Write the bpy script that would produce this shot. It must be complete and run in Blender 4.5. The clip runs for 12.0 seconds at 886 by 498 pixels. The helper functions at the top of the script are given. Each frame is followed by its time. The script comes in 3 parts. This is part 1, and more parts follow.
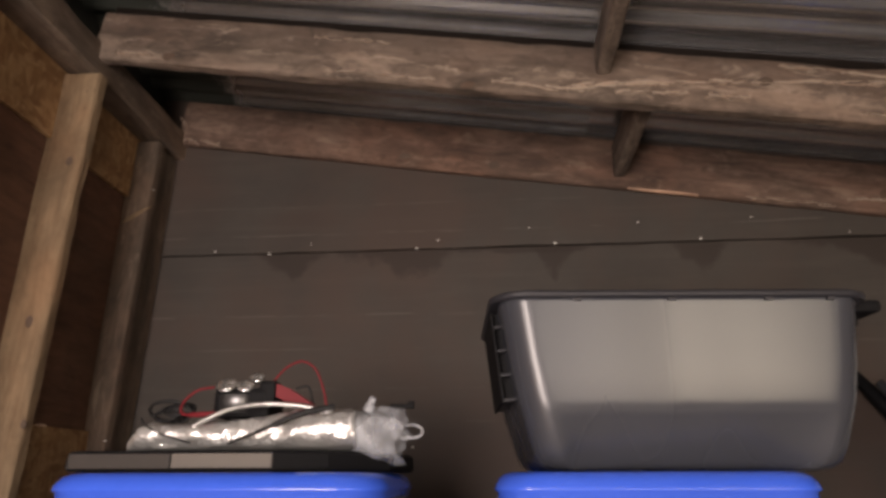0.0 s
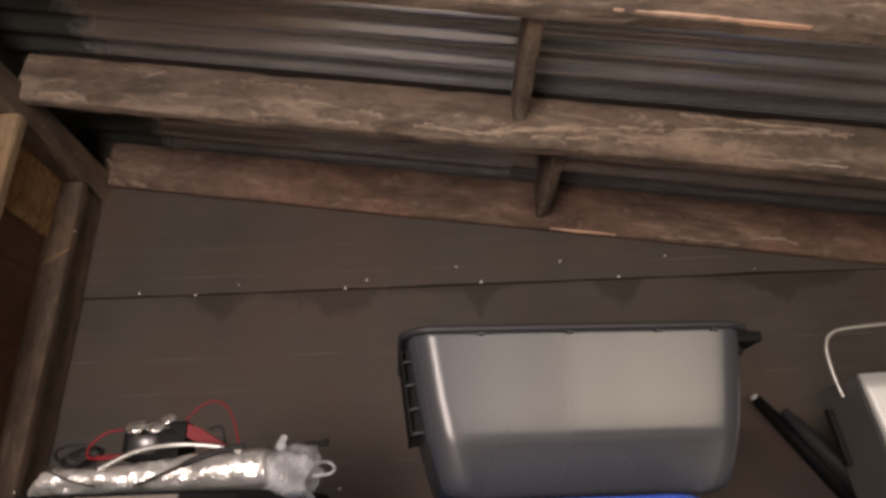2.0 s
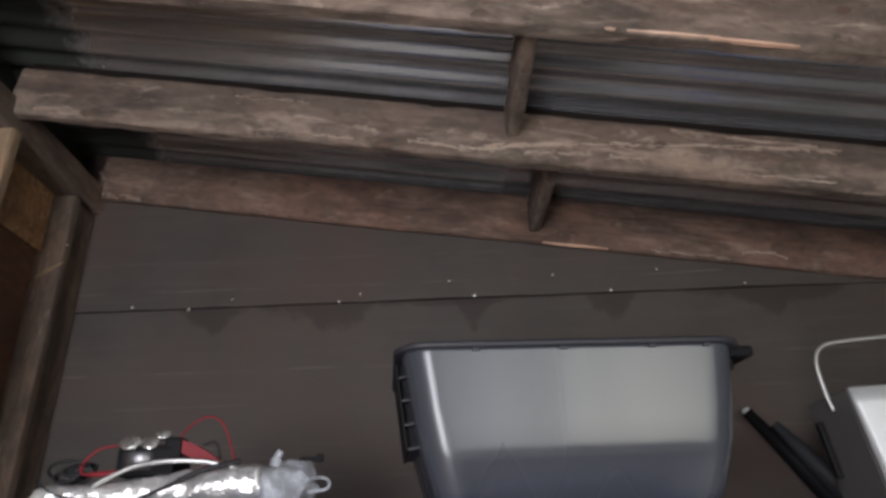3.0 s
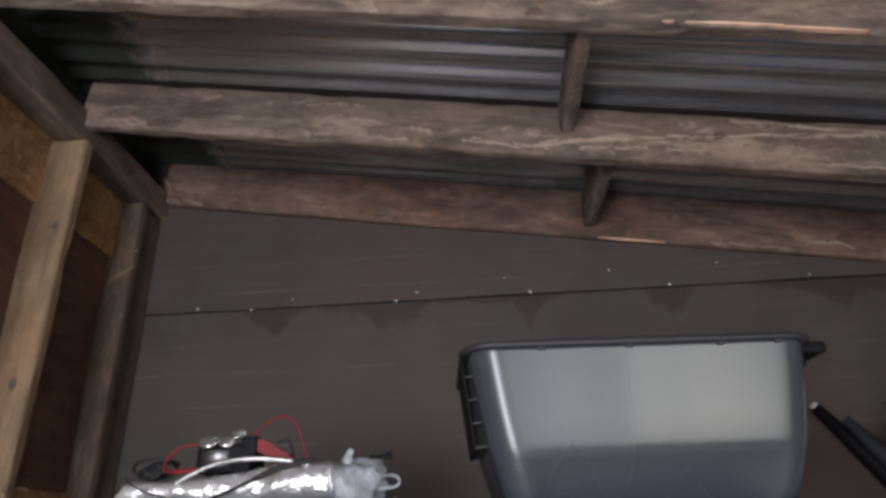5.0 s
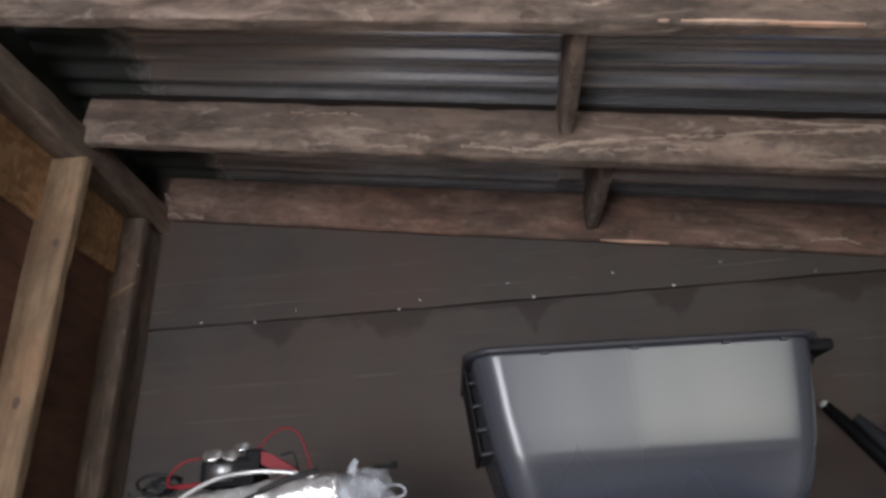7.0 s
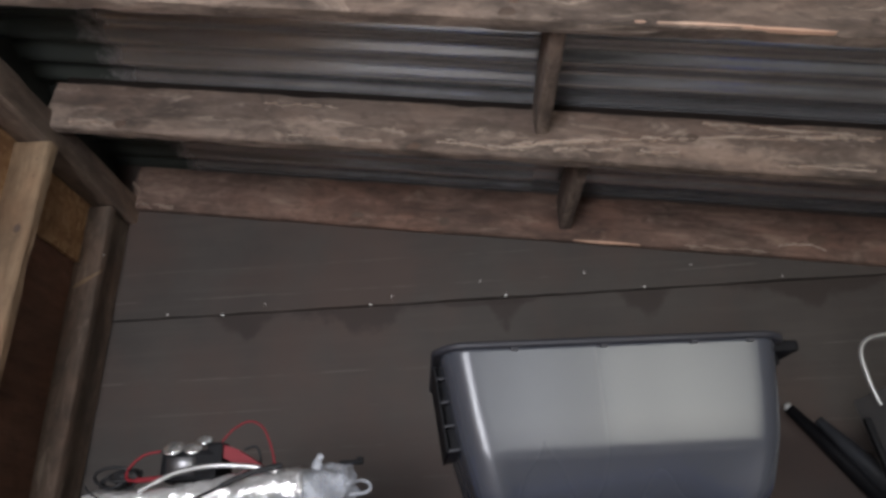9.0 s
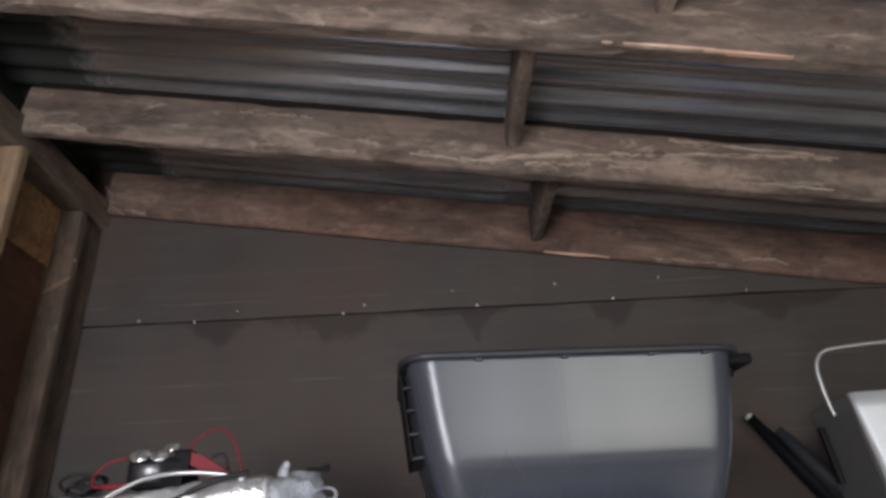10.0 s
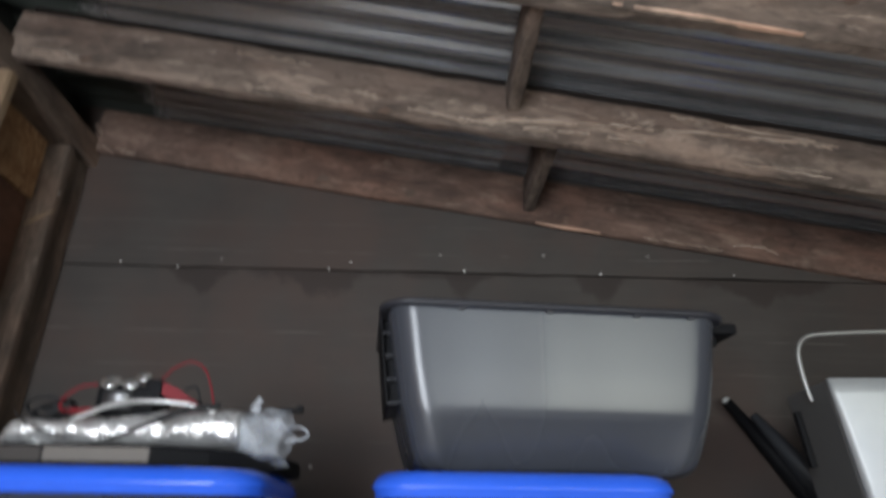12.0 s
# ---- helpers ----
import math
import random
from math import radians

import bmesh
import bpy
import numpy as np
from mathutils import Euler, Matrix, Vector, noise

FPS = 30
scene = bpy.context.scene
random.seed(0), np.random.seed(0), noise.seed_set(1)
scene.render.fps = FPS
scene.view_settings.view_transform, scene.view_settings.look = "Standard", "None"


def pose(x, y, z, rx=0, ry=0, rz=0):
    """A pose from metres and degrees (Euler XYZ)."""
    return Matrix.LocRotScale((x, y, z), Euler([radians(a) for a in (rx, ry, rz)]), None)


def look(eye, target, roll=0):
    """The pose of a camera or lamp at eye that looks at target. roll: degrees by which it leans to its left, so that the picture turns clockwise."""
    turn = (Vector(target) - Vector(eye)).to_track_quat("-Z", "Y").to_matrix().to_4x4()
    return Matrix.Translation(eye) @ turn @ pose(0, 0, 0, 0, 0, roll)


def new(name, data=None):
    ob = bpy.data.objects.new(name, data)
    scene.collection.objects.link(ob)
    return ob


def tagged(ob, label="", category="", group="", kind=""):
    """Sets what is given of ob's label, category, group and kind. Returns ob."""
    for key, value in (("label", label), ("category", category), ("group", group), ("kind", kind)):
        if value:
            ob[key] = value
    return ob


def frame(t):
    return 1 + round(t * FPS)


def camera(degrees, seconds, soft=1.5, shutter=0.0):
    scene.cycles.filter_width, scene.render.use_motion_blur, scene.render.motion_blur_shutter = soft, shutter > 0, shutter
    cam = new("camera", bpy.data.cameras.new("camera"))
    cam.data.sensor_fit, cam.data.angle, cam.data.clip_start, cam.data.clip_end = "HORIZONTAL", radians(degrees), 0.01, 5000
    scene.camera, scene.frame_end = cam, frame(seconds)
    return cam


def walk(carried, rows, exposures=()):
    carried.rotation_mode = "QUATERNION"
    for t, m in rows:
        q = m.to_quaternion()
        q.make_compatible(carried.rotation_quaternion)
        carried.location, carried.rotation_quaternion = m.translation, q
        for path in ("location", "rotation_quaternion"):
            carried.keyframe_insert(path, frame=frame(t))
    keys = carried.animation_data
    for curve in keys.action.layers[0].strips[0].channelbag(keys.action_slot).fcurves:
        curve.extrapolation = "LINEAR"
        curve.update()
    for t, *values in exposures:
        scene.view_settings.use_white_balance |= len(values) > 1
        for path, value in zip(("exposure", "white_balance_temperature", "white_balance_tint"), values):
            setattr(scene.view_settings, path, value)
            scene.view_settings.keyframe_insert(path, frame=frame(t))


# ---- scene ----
cam = camera(67.4, 12.0, 3.3, 0.8)
PATH = [
    (0, (0.047, -0.374, 1.137), (-0.111, 1.508, 1.795), -0.1),
    (0.5, (0.076, -0.378, 1.126), (-0.044, 1.498, 1.809), -0.7),
    (1, (0.099, -0.401, 1.119), (0.056, 1.474, 1.813), -1.8),
    (1.5, (0.101, -0.41, 1.114), (0.088, 1.449, 1.852), -1.8),
    (2, (0.126, -0.418, 1.111), (0.135, 1.428, 1.881), -2.3),
    (2.5, (0.123, -0.422, 1.112), (0.151, 1.413, 1.907), -2.6),
    (3, (0.119, -0.434, 1.114), (0.154, 1.398, 1.916), -2.6),
    (5, (0.083, -0.457, 1.122), (-0.022, 1.377, 1.914), -2.1),
    (5.5, (0.083, -0.47, 1.126), (-0.036, 1.361, 1.92), -2.5),
    (6, (0.089, -0.453, 1.126), (-0.037, 1.375, 1.928), -3.2),
    (6.5, (0.091, -0.447, 1.124), (-0.036, 1.377, 1.933), -3.4),
    (7, (0.092, -0.444, 1.122), (-0.024, 1.379, 1.936), -3.5),
    (9, (0.097, -0.427, 1.117), (0.057, 1.402, 1.925), -3.1),
    (9.5, (0.109, -0.449, 1.116), (0.1, 1.378, 1.931), -3.3),
    (10, (0.121, -0.463, 1.11), (0.148, 1.358, 1.936), -3.2),
    (10.5, (0.117, -0.47, 1.106), (0.166, 1.349, 1.937), -3.0),
    (11, (0.116, -0.452, 1.094), (0.175, 1.368, 1.921), -2.7),
    (11.5, (0.111, -0.444, 1.093), (0.17, 1.382, 1.908), -1.9),
    (11.7, (0.113, -0.439, 1.088), (0.171, 1.389, 1.897), -1.55),
    (11.9, (0.118, -0.422, 1.069), (0.175, 1.416, 1.857), -0.23),
    (12, (0.123, -0.408, 1.055), (0.178, 1.437, 1.825), 0.8),
]
EXPOSURES = [(0.0, 0.60, 7850, 26), (2.0, 0.60, 7800, 25), (2.5, 0.60, 7200, 23), (3.0, 0.60, 6250, 17), (11.0, 0.60, 6150, 16), (12.0, 0.60, 6000, 11)]
walk(cam, [(t, look(eye, target, roll)) for t, eye, target, roll in PATH], EXPOSURES)

# ---- light: daylight from the open bay and the window behind the camera ----
world = bpy.data.worlds.new("sky")
scene.world = world
world.use_nodes = True
wn, wl = world.node_tree.nodes, world.node_tree.links
sky = wn.new("ShaderNodeTexSky")
sky.sky_type, sky.sun_disc = "NISHITA", False
sky.sun_elevation, sky.sun_rotation = radians(60), radians(162)
wl.new(sky.outputs[0], wn["Background"].inputs[0])
wn["Background"].inputs[1].default_value = 0.1

sun = new("sun", bpy.data.lights.new("sun", "SUN"))
sun.data.energy, sun.data.angle, sun.data.color = 4.6, radians(2), (1.0, 0.93, 0.84)
sun.matrix_world = look((1.5, -4.6, 8.4), (0, 0, 0))

BAY_X0, BAY_X1, BAY_Z0, BAY_Z1 = 0.6, 2.9, 0.95, 2.05
POST_X0, POST_X1 = 1.31, 1.35  # unseen boarded post, added where the bay splits into two differently tinted lights
WIN_X0, WIN_X1, WIN_Z0, WIN_Z1 = -1.25, -0.25, 0.35, 2.0
SOUTH, EAST, WEST, NORTH = -2.3, 3.8, -1.51, 2.33


def opening_light(name, x0, x1, z0, z1, watts, colour):
    """The sky's light in an opening of the south wall."""
    lamp = new(name, bpy.data.lights.new(name, "AREA"))
    lamp.data.shape, lamp.data.size, lamp.data.size_y = "RECTANGLE", x1 - x0 - 0.06, z1 - z0 - 0.06
    lamp.data.energy, lamp.data.color = watts, colour
    lamp.matrix_world = look(((x0 + x1) / 2, SOUTH - 0.02, (z0 + z1) / 2), ((x0 + x1) / 2, 5, (z0 + z1) / 2))


opening_light("shaded_bay_daylight", BAY_X0, POST_X0, BAY_Z0, BAY_Z1, 9.8, (0.95, 0.98, 0.93))
opening_light("garden_bay_daylight", POST_X1, BAY_X1, BAY_Z0, BAY_Z1, 24.0, (1.0, 1.0, 0.83))
opening_light("window_daylight", WIN_X0, WIN_X1, WIN_Z0, WIN_Z1, 86.0, (0.95, 0.97, 0.96))


# ---- materials ----
class Mat:
    """A short way to write node materials."""

    def __init__(self, name, rough=0.6, metal=0.0):
        self.m = bpy.data.materials.new(name)
        self.m.use_nodes = True
        self.t = self.m.node_tree
        self.b = self.t.nodes["Principled BSDF"]
        self.b.inputs["Roughness"].default_value = rough
        self.b.inputs["Metallic"].default_value = metal
        self.co = self.node("ShaderNodeTexCoord").outputs["Object"]

    def node(self, kind):
        return self.t.nodes.new(kind)

    def put(self, source, target):
        if hasattr(source, "links"):
            self.t.links.new(source, target)
        else:
            target.default_value = source

    def shift(self):
        """Object coordinates moved by each object's own random number."""
        info, mul, add = self.node("ShaderNodeObjectInfo"), self.node("ShaderNodeMath"), self.node("ShaderNodeVectorMath")
        mul.operation = "MULTIPLY"
        self.put(info.outputs["Random"], mul.inputs[0])
        mul.inputs[1].default_value = 37.0
        self.put(self.co, add.inputs[0])
        self.put(mul.outputs[0], add.inputs[1])
        self.co = add.outputs[0]
        return self

    def scaled(self, sx, sy, sz):
        mp = self.node("ShaderNodeMapping")
        self.put(self.co, mp.inputs[0])
        mp.inputs["Scale"].default_value = (sx, sy, sz)
        return mp.outputs[0]

    def noise(self, vec, scale=1.0, detail=5.0, rough=0.6, warp=0.0):
        n = self.node("ShaderNodeTexNoise")
        self.put(vec, n.inputs["Vector"])
        n.inputs["Scale"].default_value, n.inputs["Detail"].default_value = scale, detail
        n.inputs["Roughness"].default_value, n.inputs["Distortion"].default_value = rough, warp
        return n.outputs[0]

    def voronoi(self, vec, scale=1.0, out=0, feature="F1"):
        n = self.node("ShaderNodeTexVoronoi")
        n.feature = feature
        self.put(vec, n.inputs["Vector"])
        n.inputs["Scale"].default_value = scale
        return n.outputs[out]

    def math(self, op, a, b=0.0):
        n = self.node("ShaderNodeMath")
        n.operation = op
        self.put(a, n.inputs[0])
        self.put(b, n.inputs[1])
        return n.outputs[0]

    def ramp(self, fac, *stops):
        """stops: (place, colour or grey)."""
        n = self.node("ShaderNodeValToRGB")
        self.put(fac, n.inputs[0])
        while len(n.color_ramp.elements) < len(stops):
            n.color_ramp.elements.new(0.5)
        for e, (p, c) in zip(n.color_ramp.elements, stops):
            e.position = p
            e.color = (c, c, c, 1) if isinstance(c, (int, float)) else (*c, 1)
        return n.outputs[0]

    def mix(self, fac, a, b, mode="MIX"):
        n = self.node("ShaderNodeMix")
        n.data_type, n.blend_type = "RGBA", mode
        for s, t in ((fac, n.inputs[0]), (a, n.inputs[6]), (b, n.inputs[7])):
            self.put((*s, 1) if isinstance(s, tuple) else s, t)
        return n.outputs[2]

    def done(self, colour, height=None, strength=0.3, distance=0.01, rough=None):
        self.put((*colour, 1) if isinstance(colour, tuple) else colour, self.b.inputs["Base Color"])
        if rough is not None:
            self.put(rough, self.b.inputs["Roughness"])
        if height is not None:
            bump = self.node("ShaderNodeBump")
            bump.inputs["Strength"].default_value, bump.inputs["Distance"].default_value = strength, distance
            self.put(height, bump.inputs["Height"])
            self.put(bump.outputs[0], self.b.inputs["Normal"])
        return self.m


def wood(name, dark, mid, pale, flakes=0.5, stains=0.6, wane=0.0):
    """Old sawn timber; the grain runs along the object's x. wane: height of the bleached, split lower part."""
    k = Mat(name, 0.85)
    sep = k.node("ShaderNodeSeparateXYZ")
    k.put(k.co, sep.inputs[0])
    k.shift()
    grain = k.noise(k.scaled(2.6, 34, 34), 1.0, 8, 0.7, 0.5)
    broad = k.noise(k.scaled(2.6, 6.5, 6.5), 1.0, 7, 0.66, 0.4)
    blot = k.noise(k.scaled(6, 13, 13), 1.0, 7, 0.72, 0.6)
    flake = k.noise(k.scaled(4.2, 14, 14), 1.0, 8, 0.74, 0.8)
    dirt = k.noise(k.scaled(15, 26, 26), 1.0, 6, 0.7)
    tint = k.noise(k.scaled(1.7, 3, 3), 1.0, 3)
    col = k.ramp(grain, (0.24, dark), (0.5, mid), (0.78, tuple((a + b) / 2 for a, b in zip(mid, pale))))
    col = k.mix(k.ramp(tint, (0.42, 0.0), (0.62, 0.5)), col, tuple(c * f for c, f in zip(mid, (0.95, 0.70, 0.58))))
    if wane:
        rag = k.noise(k.scaled(3.2, 9, 9), 1.0, 8, 0.68, 0.9)
        d = k.math("SUBTRACT", sep.outputs[2], k.math("ADD", wane - 0.11, k.math("MULTIPLY", rag, 0.22)))
        col = k.mix(k.ramp(k.math("ADD", d, 0.5), (0.485, 0.28), (0.515, 0.0)), col, tuple((a + 2 * b) / 3 for a, b in zip(mid, pale)))
        col = k.mix(k.ramp(k.math("ADD", d, 0.5), (0.495, 0.0), (0.53, 0.4)), col, tuple(c * 0.75 for c in dark))
        torn = k.math("MULTIPLY", k.ramp(k.math("ABSOLUTE", d), (0.003, 1.0), (0.009, 0.0)), k.ramp(k.noise(k.scaled(2.3, 5, 5), 1.0, 5), (0.48, 0.0), (0.60, 0.85)))
        col = k.mix(torn, col, pale)
    col = k.mix(k.ramp(broad, (0.36, min(1.0, stains * 1.1)), (0.60, 0.0)), col, tuple(c * 0.45 for c in dark))
    col = k.mix(k.ramp(blot, (0.34, stains * 0.9), (0.52, 0.0)), col, tuple(c * 0.6 for c in dark))
    col = k.mix(k.ramp(dirt, (0.30, stains * 0.7), (0.46, 0.0)), col, tuple(c * 0.5 for c in dark))
    col = k.mix(k.ramp(flake, (0.55, 0.0), (0.70, flakes)), col, pale)
    h = k.math("ADD", grain, k.math("MULTIPLY", k.math("ADD", flake, blot), 1.2))
    return k.done(col, h, 0.6, 0.006)


M = {}
M["rafter"] = wood("weathered_rafter_wood", (0.098, 0.070, 0.055), (0.185, 0.137, 0.109), (0.42, 0.33, 0.265), 0.6, 0.85, 0.09)
M["rafter_red"] = wood("reddish_rafter_wood", (0.085, 0.051, 0.039), (0.178, 0.113, 0.086), (0.33, 0.24, 0.18), 0.45, 0.75)
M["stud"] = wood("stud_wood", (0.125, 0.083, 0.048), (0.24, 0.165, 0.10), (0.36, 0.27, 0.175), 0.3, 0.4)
M["dark_wood"] = wood("dark_stud_wood", (0.080, 0.056, 0.042), (0.165, 0.121, 0.092), (0.30, 0.23, 0.18), 0.35, 0.65)
M["sliver"] = wood("fresh_split_wood", (0.38, 0.25, 0.18), (0.58, 0.41, 0.31), (0.75, 0.58, 0.47), 0.2, 0.1)
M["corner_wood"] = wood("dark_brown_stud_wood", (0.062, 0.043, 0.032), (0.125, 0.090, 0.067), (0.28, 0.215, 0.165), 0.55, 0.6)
M["knot"] = wood("dark_knot_wood", (0.06, 0.04, 0.03), (0.105, 0.072, 0.054), (0.17, 0.12, 0.092), 0.3, 0.3)
M["splinter"] = wood("grey_splintered_wood", (0.24, 0.19, 0.15), (0.38, 0.31, 0.25), (0.52, 0.43, 0.36), 0.4, 0.25)
M["backing"] = wood("dark_red_brown_board", (0.075, 0.034, 0.020), (0.14, 0.066, 0.040), (0.19, 0.10, 0.064), 0.2, 0.5)

k = Mat("strand_board", 0.8).shift()
warp = k.noise(k.co, 9.0, 3)
va = k.voronoi(k.scaled(9, 22, 48), 1.0, 1)
vb = k.voronoi(k.scaled(9, 46, 20), 1.3, 1)
chips = k.mix(k.ramp(warp, (0.45, 0.0), (0.55, 1.0)), va, vb)
bw = k.node("ShaderNodeRGBToBW")
k.put(chips, bw.inputs[0])
ocol = k.ramp(bw.outputs[0], (0.15, (0.22, 0.11, 0.048)), (0.5, (0.31, 0.172, 0.080)), (0.85, (0.40, 0.245, 0.13)))
ocol = k.mix(k.ramp(k.noise(k.co, 3.0, 4), (0.4, 0.55), (0.62, 0.0)), ocol, (0.09, 0.045, 0.018))
M["osb"] = k.done(ocol, bw.outputs[0], 0.3, 0.004)

# Dark fibre sheet of the end wall, with water marks below the lap
k = Mat("dark_fibre_sheet", 0.7)
sep = k.node("ShaderNodeSeparateXYZ")
k.put(k.co, sep.inputs[0])
X, Z = sep.outputs[0], sep.outputs[2]
fine = k.noise(k.co, 90.0, 4)
cloud = k.noise(k.co, 2.2, 5)
smear = k.noise(k.scaled(1.5, 1, 22), 1.0, 5)
wcol = k.ramp(cloud, (0.3, (0.034, 0.028, 0.0245)), (0.7, (0.052, 0.0435, 0.038)))
wcol = k.mix(k.ramp(smear, (0.5, 0.0), (0.75, 0.25)), wcol, (0.085, 0.073, 0.064))
wcol = k.mix(k.ramp(k.noise(k.co, 1.3, 4), (0.42, 0.0), (0.62, 0.75)), wcol, (0.060, 0.038, 0.030))
below = k.math("LESS_THAN", Z, 2.0835)
edge = k.noise(k.co, 8.0, 5)
# five wedge-shaped marks, then a long thin dark band right under the lap
for x0, w, h in ((-0.84, 0.17, 0.125), (-0.36, 0.30, 0.155), (0.29, 0.10, 0.15), (0.90, 0.13, 0.15), (1.62, 0.42, 0.13), (0.20, 0.8, 0.035)):
    dx = k.math("DIVIDE", k.math("ABSOLUTE", k.math("SUBTRACT", X, x0)), w)
    dz = k.math("DIVIDE", k.math("SUBTRACT", 2.085, Z), h)
    d = k.math("ADD", k.math("ADD", dx, dz), k.math("MULTIPLY", k.math("SUBTRACT", edge, 0.5), 1.5))
    wcol = k.mix(k.math("MULTIPLY", k.ramp(d, (0.74, 0.72), (1.08, 0.0)), below), wcol, (0.019, 0.011, 0.008))
for z0, amount in ((1.80, 0.2), (1.655, 0.12), (1.49, 0.16), (2.165, 0.22), (2.30, 0.1), (1.36, 0.1)):
    wob = k.math("ADD", Z, k.math("MULTIPLY", k.noise(k.scaled(2.0, 1, 1), 1.0, 2), 0.02))
    line = k.math("ABSOLUTE", k.math("SUBTRACT", wob, z0 + 0.01))
    broken = k.ramp(k.noise(k.scaled(5, 1, 60), 1.0, 4), (0.47, 0.0), (0.6, amount))
    wcol = k.mix(k.math("MULTIPLY", k.ramp(line, (0.0012, 1.0), (0.004, 0.0)), broken), wcol, (0.30, 0.28, 0.26))
M["wall"] = k.done(wcol, k.math("ADD", fine, k.math("MULTIPLY", smear, 2.0)), 0.25, 0.003)

k = Mat("galvanised_sheet", 0.26, 0.92)
sep = k.node("ShaderNodeSeparateXYZ")
k.put(k.co, sep.inputs[0])
patch = k.noise(k.scaled(1.2, 5, 5), 1.0, 5, 0.65)
gcol = k.ramp(patch, (0.35, (0.47, 0.48, 0.50)), (0.7, (0.66, 0.69, 0.74)))
streak = k.noise(k.scaled(0.8, 28, 28), 1.0, 6, 0.7)
gcol = k.mix(k.ramp(streak, (0.36, 0.22), (0.60, 0.0)), gcol, (0.26, 0.235, 0.215))
# browner towards the side wall: the fading sky reflection put into the colour
dull = k.math("ADD", k.math("MULTIPLY", sep.outputs[0], -0.55), k.noise(k.scaled(2.0, 6, 6), 1.0, 5))
gcol = k.mix(k.ramp(dull, (0.55, 0.0), (1.1, 0.6)), gcol, (0.42, 0.37, 0.33))
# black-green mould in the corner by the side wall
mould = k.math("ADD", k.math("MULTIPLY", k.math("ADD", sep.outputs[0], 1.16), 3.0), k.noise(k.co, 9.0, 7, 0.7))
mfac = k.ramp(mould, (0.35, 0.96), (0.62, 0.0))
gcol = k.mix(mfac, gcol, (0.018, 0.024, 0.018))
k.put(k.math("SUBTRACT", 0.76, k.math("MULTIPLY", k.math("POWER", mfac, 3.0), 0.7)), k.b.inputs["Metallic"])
M["metal"] = k.done(gcol, None, 0, 0, k.math("ADD", k.math("SUBTRACT", 0.31, k.math("MULTIPLY", patch, 0.16)), k.math("MULTIPLY", mfac, 0.5)))

def plastic(name, colour, rough, grain=260.0, bump=0.08, worn=0.15, gloss=0.5):
    k = Mat(name, rough).shift()
    k.b.inputs["Specular IOR Level"].default_value = gloss
    n = k.noise(k.co, 5.0, 6, 0.7)
    fine = k.noise(k.co, grain, 3)
    scuff = k.noise(k.scaled(5, 5, 3), 1.0, 2)
    col = k.mix(k.ramp(n, (0.4, 0.0), (0.7, worn)), colour, tuple(min(1, c * 1.5 + 0.02) for c in colour))
    return k.done(col, fine, bump, 0.001, k.math("ADD", k.math("MULTIPLY", scuff, 0.14), rough - 0.07))

k = Mat("grey_plastic", 0.28).shift()
k.b.inputs["Specular IOR Level"].default_value = 0.5
smear = k.noise(k.scaled(9, 9, 0.8), 1.0, 0)
M["grey_plastic"] = k.done((0.040, 0.043, 0.052), None, 0, 0, k.math("ADD", k.math("MULTIPLY", smear, 0.10), 0.22))
M["grey_dark"] = plastic("dark_grey_plastic", (0.055, 0.057, 0.062), 0.42)
M["case_grey"] = plastic("warm_grey_plastic", (0.10, 0.098, 0.095), 0.5)
M["rim"] = plastic("charcoal_plastic", (0.022, 0.022, 0.027), 0.45, gloss=0.35)
M["strip"] = plastic("dull_brown_grey", (0.036, 0.031, 0.028), 0.6, gloss=0.2)
M["blue"] = plastic("blue_plastic", (0.028, 0.100, 0.60), 0.22)
M["black"] = plastic("black_plastic", (0.006, 0.006, 0.007), 0.6, worn=0.03, gloss=0.1)
M["black_soft"] = plastic("matt_black_rubber", (0.014, 0.014, 0.015), 0.65, gloss=0.3)
k = Mat("brushed_silver_panel", 0.42, 0.25)
M["white"] = k.done(k.ramp(k.noise(k.co, 3.0, 4), (0.35, (0.36, 0.37, 0.38)), (0.7, (0.44, 0.45, 0.45))), k.noise(k.scaled(90, 90, 4), 1.0, 4), 0.06, 0.001)
M["slate"] = plastic("slate_grey_sleeve", (0.030, 0.032, 0.036), 0.5, gloss=0.3)
M["label"] = plastic("worn_grey_label", (0.11, 0.098, 0.088), 0.6, gloss=0.2)
M["red"] = plastic("red_wire_sheath", (0.145, 0.012, 0.017), 0.55, worn=0.05, gloss=0.2)
M["logo"] = plastic("grey_print", (0.16, 0.17, 0.18), 0.5)
# near-black that stands for the shadow gap above the middle rafter
M["gap_shade"] = plastic("shadow_gap_black", (0.016, 0.012, 0.010), 0.9, gloss=0.1)
M["felt"] = plastic("black_green_felt", (0.022, 0.026, 0.022), 0.9)
M["cap_grey"] = plastic("pale_grey_cap", (0.34, 0.34, 0.33), 0.45)
M["rust"] = plastic("rusty_nail_head", (0.07, 0.045, 0.032), 0.7)
M["nail"] = plastic("zinc_nail_head", (0.75, 0.74, 0.70), 0.4)

k = Mat("silver_bubble_foil", 0.3, 0.75).shift()
bub = k.voronoi(k.co, 130.0)
crease = k.noise(k.co, 10.0, 4, 0.5)
fc = k.ramp(crease, (0.35, (0.66, 0.66, 0.66)), (0.65, (0.92, 0.92, 0.91)))
M["foil"] = k.done(fc, k.math("ADD", k.math("MULTIPLY", bub, -0.30), k.math("MULTIPLY", crease, 2.2)), 0.55, 0.012)
k = Mat("milky_clear_plastic", 0.2)
M["clear"] = k.done((0.55, 0.58, 0.63), k.noise(k.co, 38.0, 5), 0.6, 0.008)
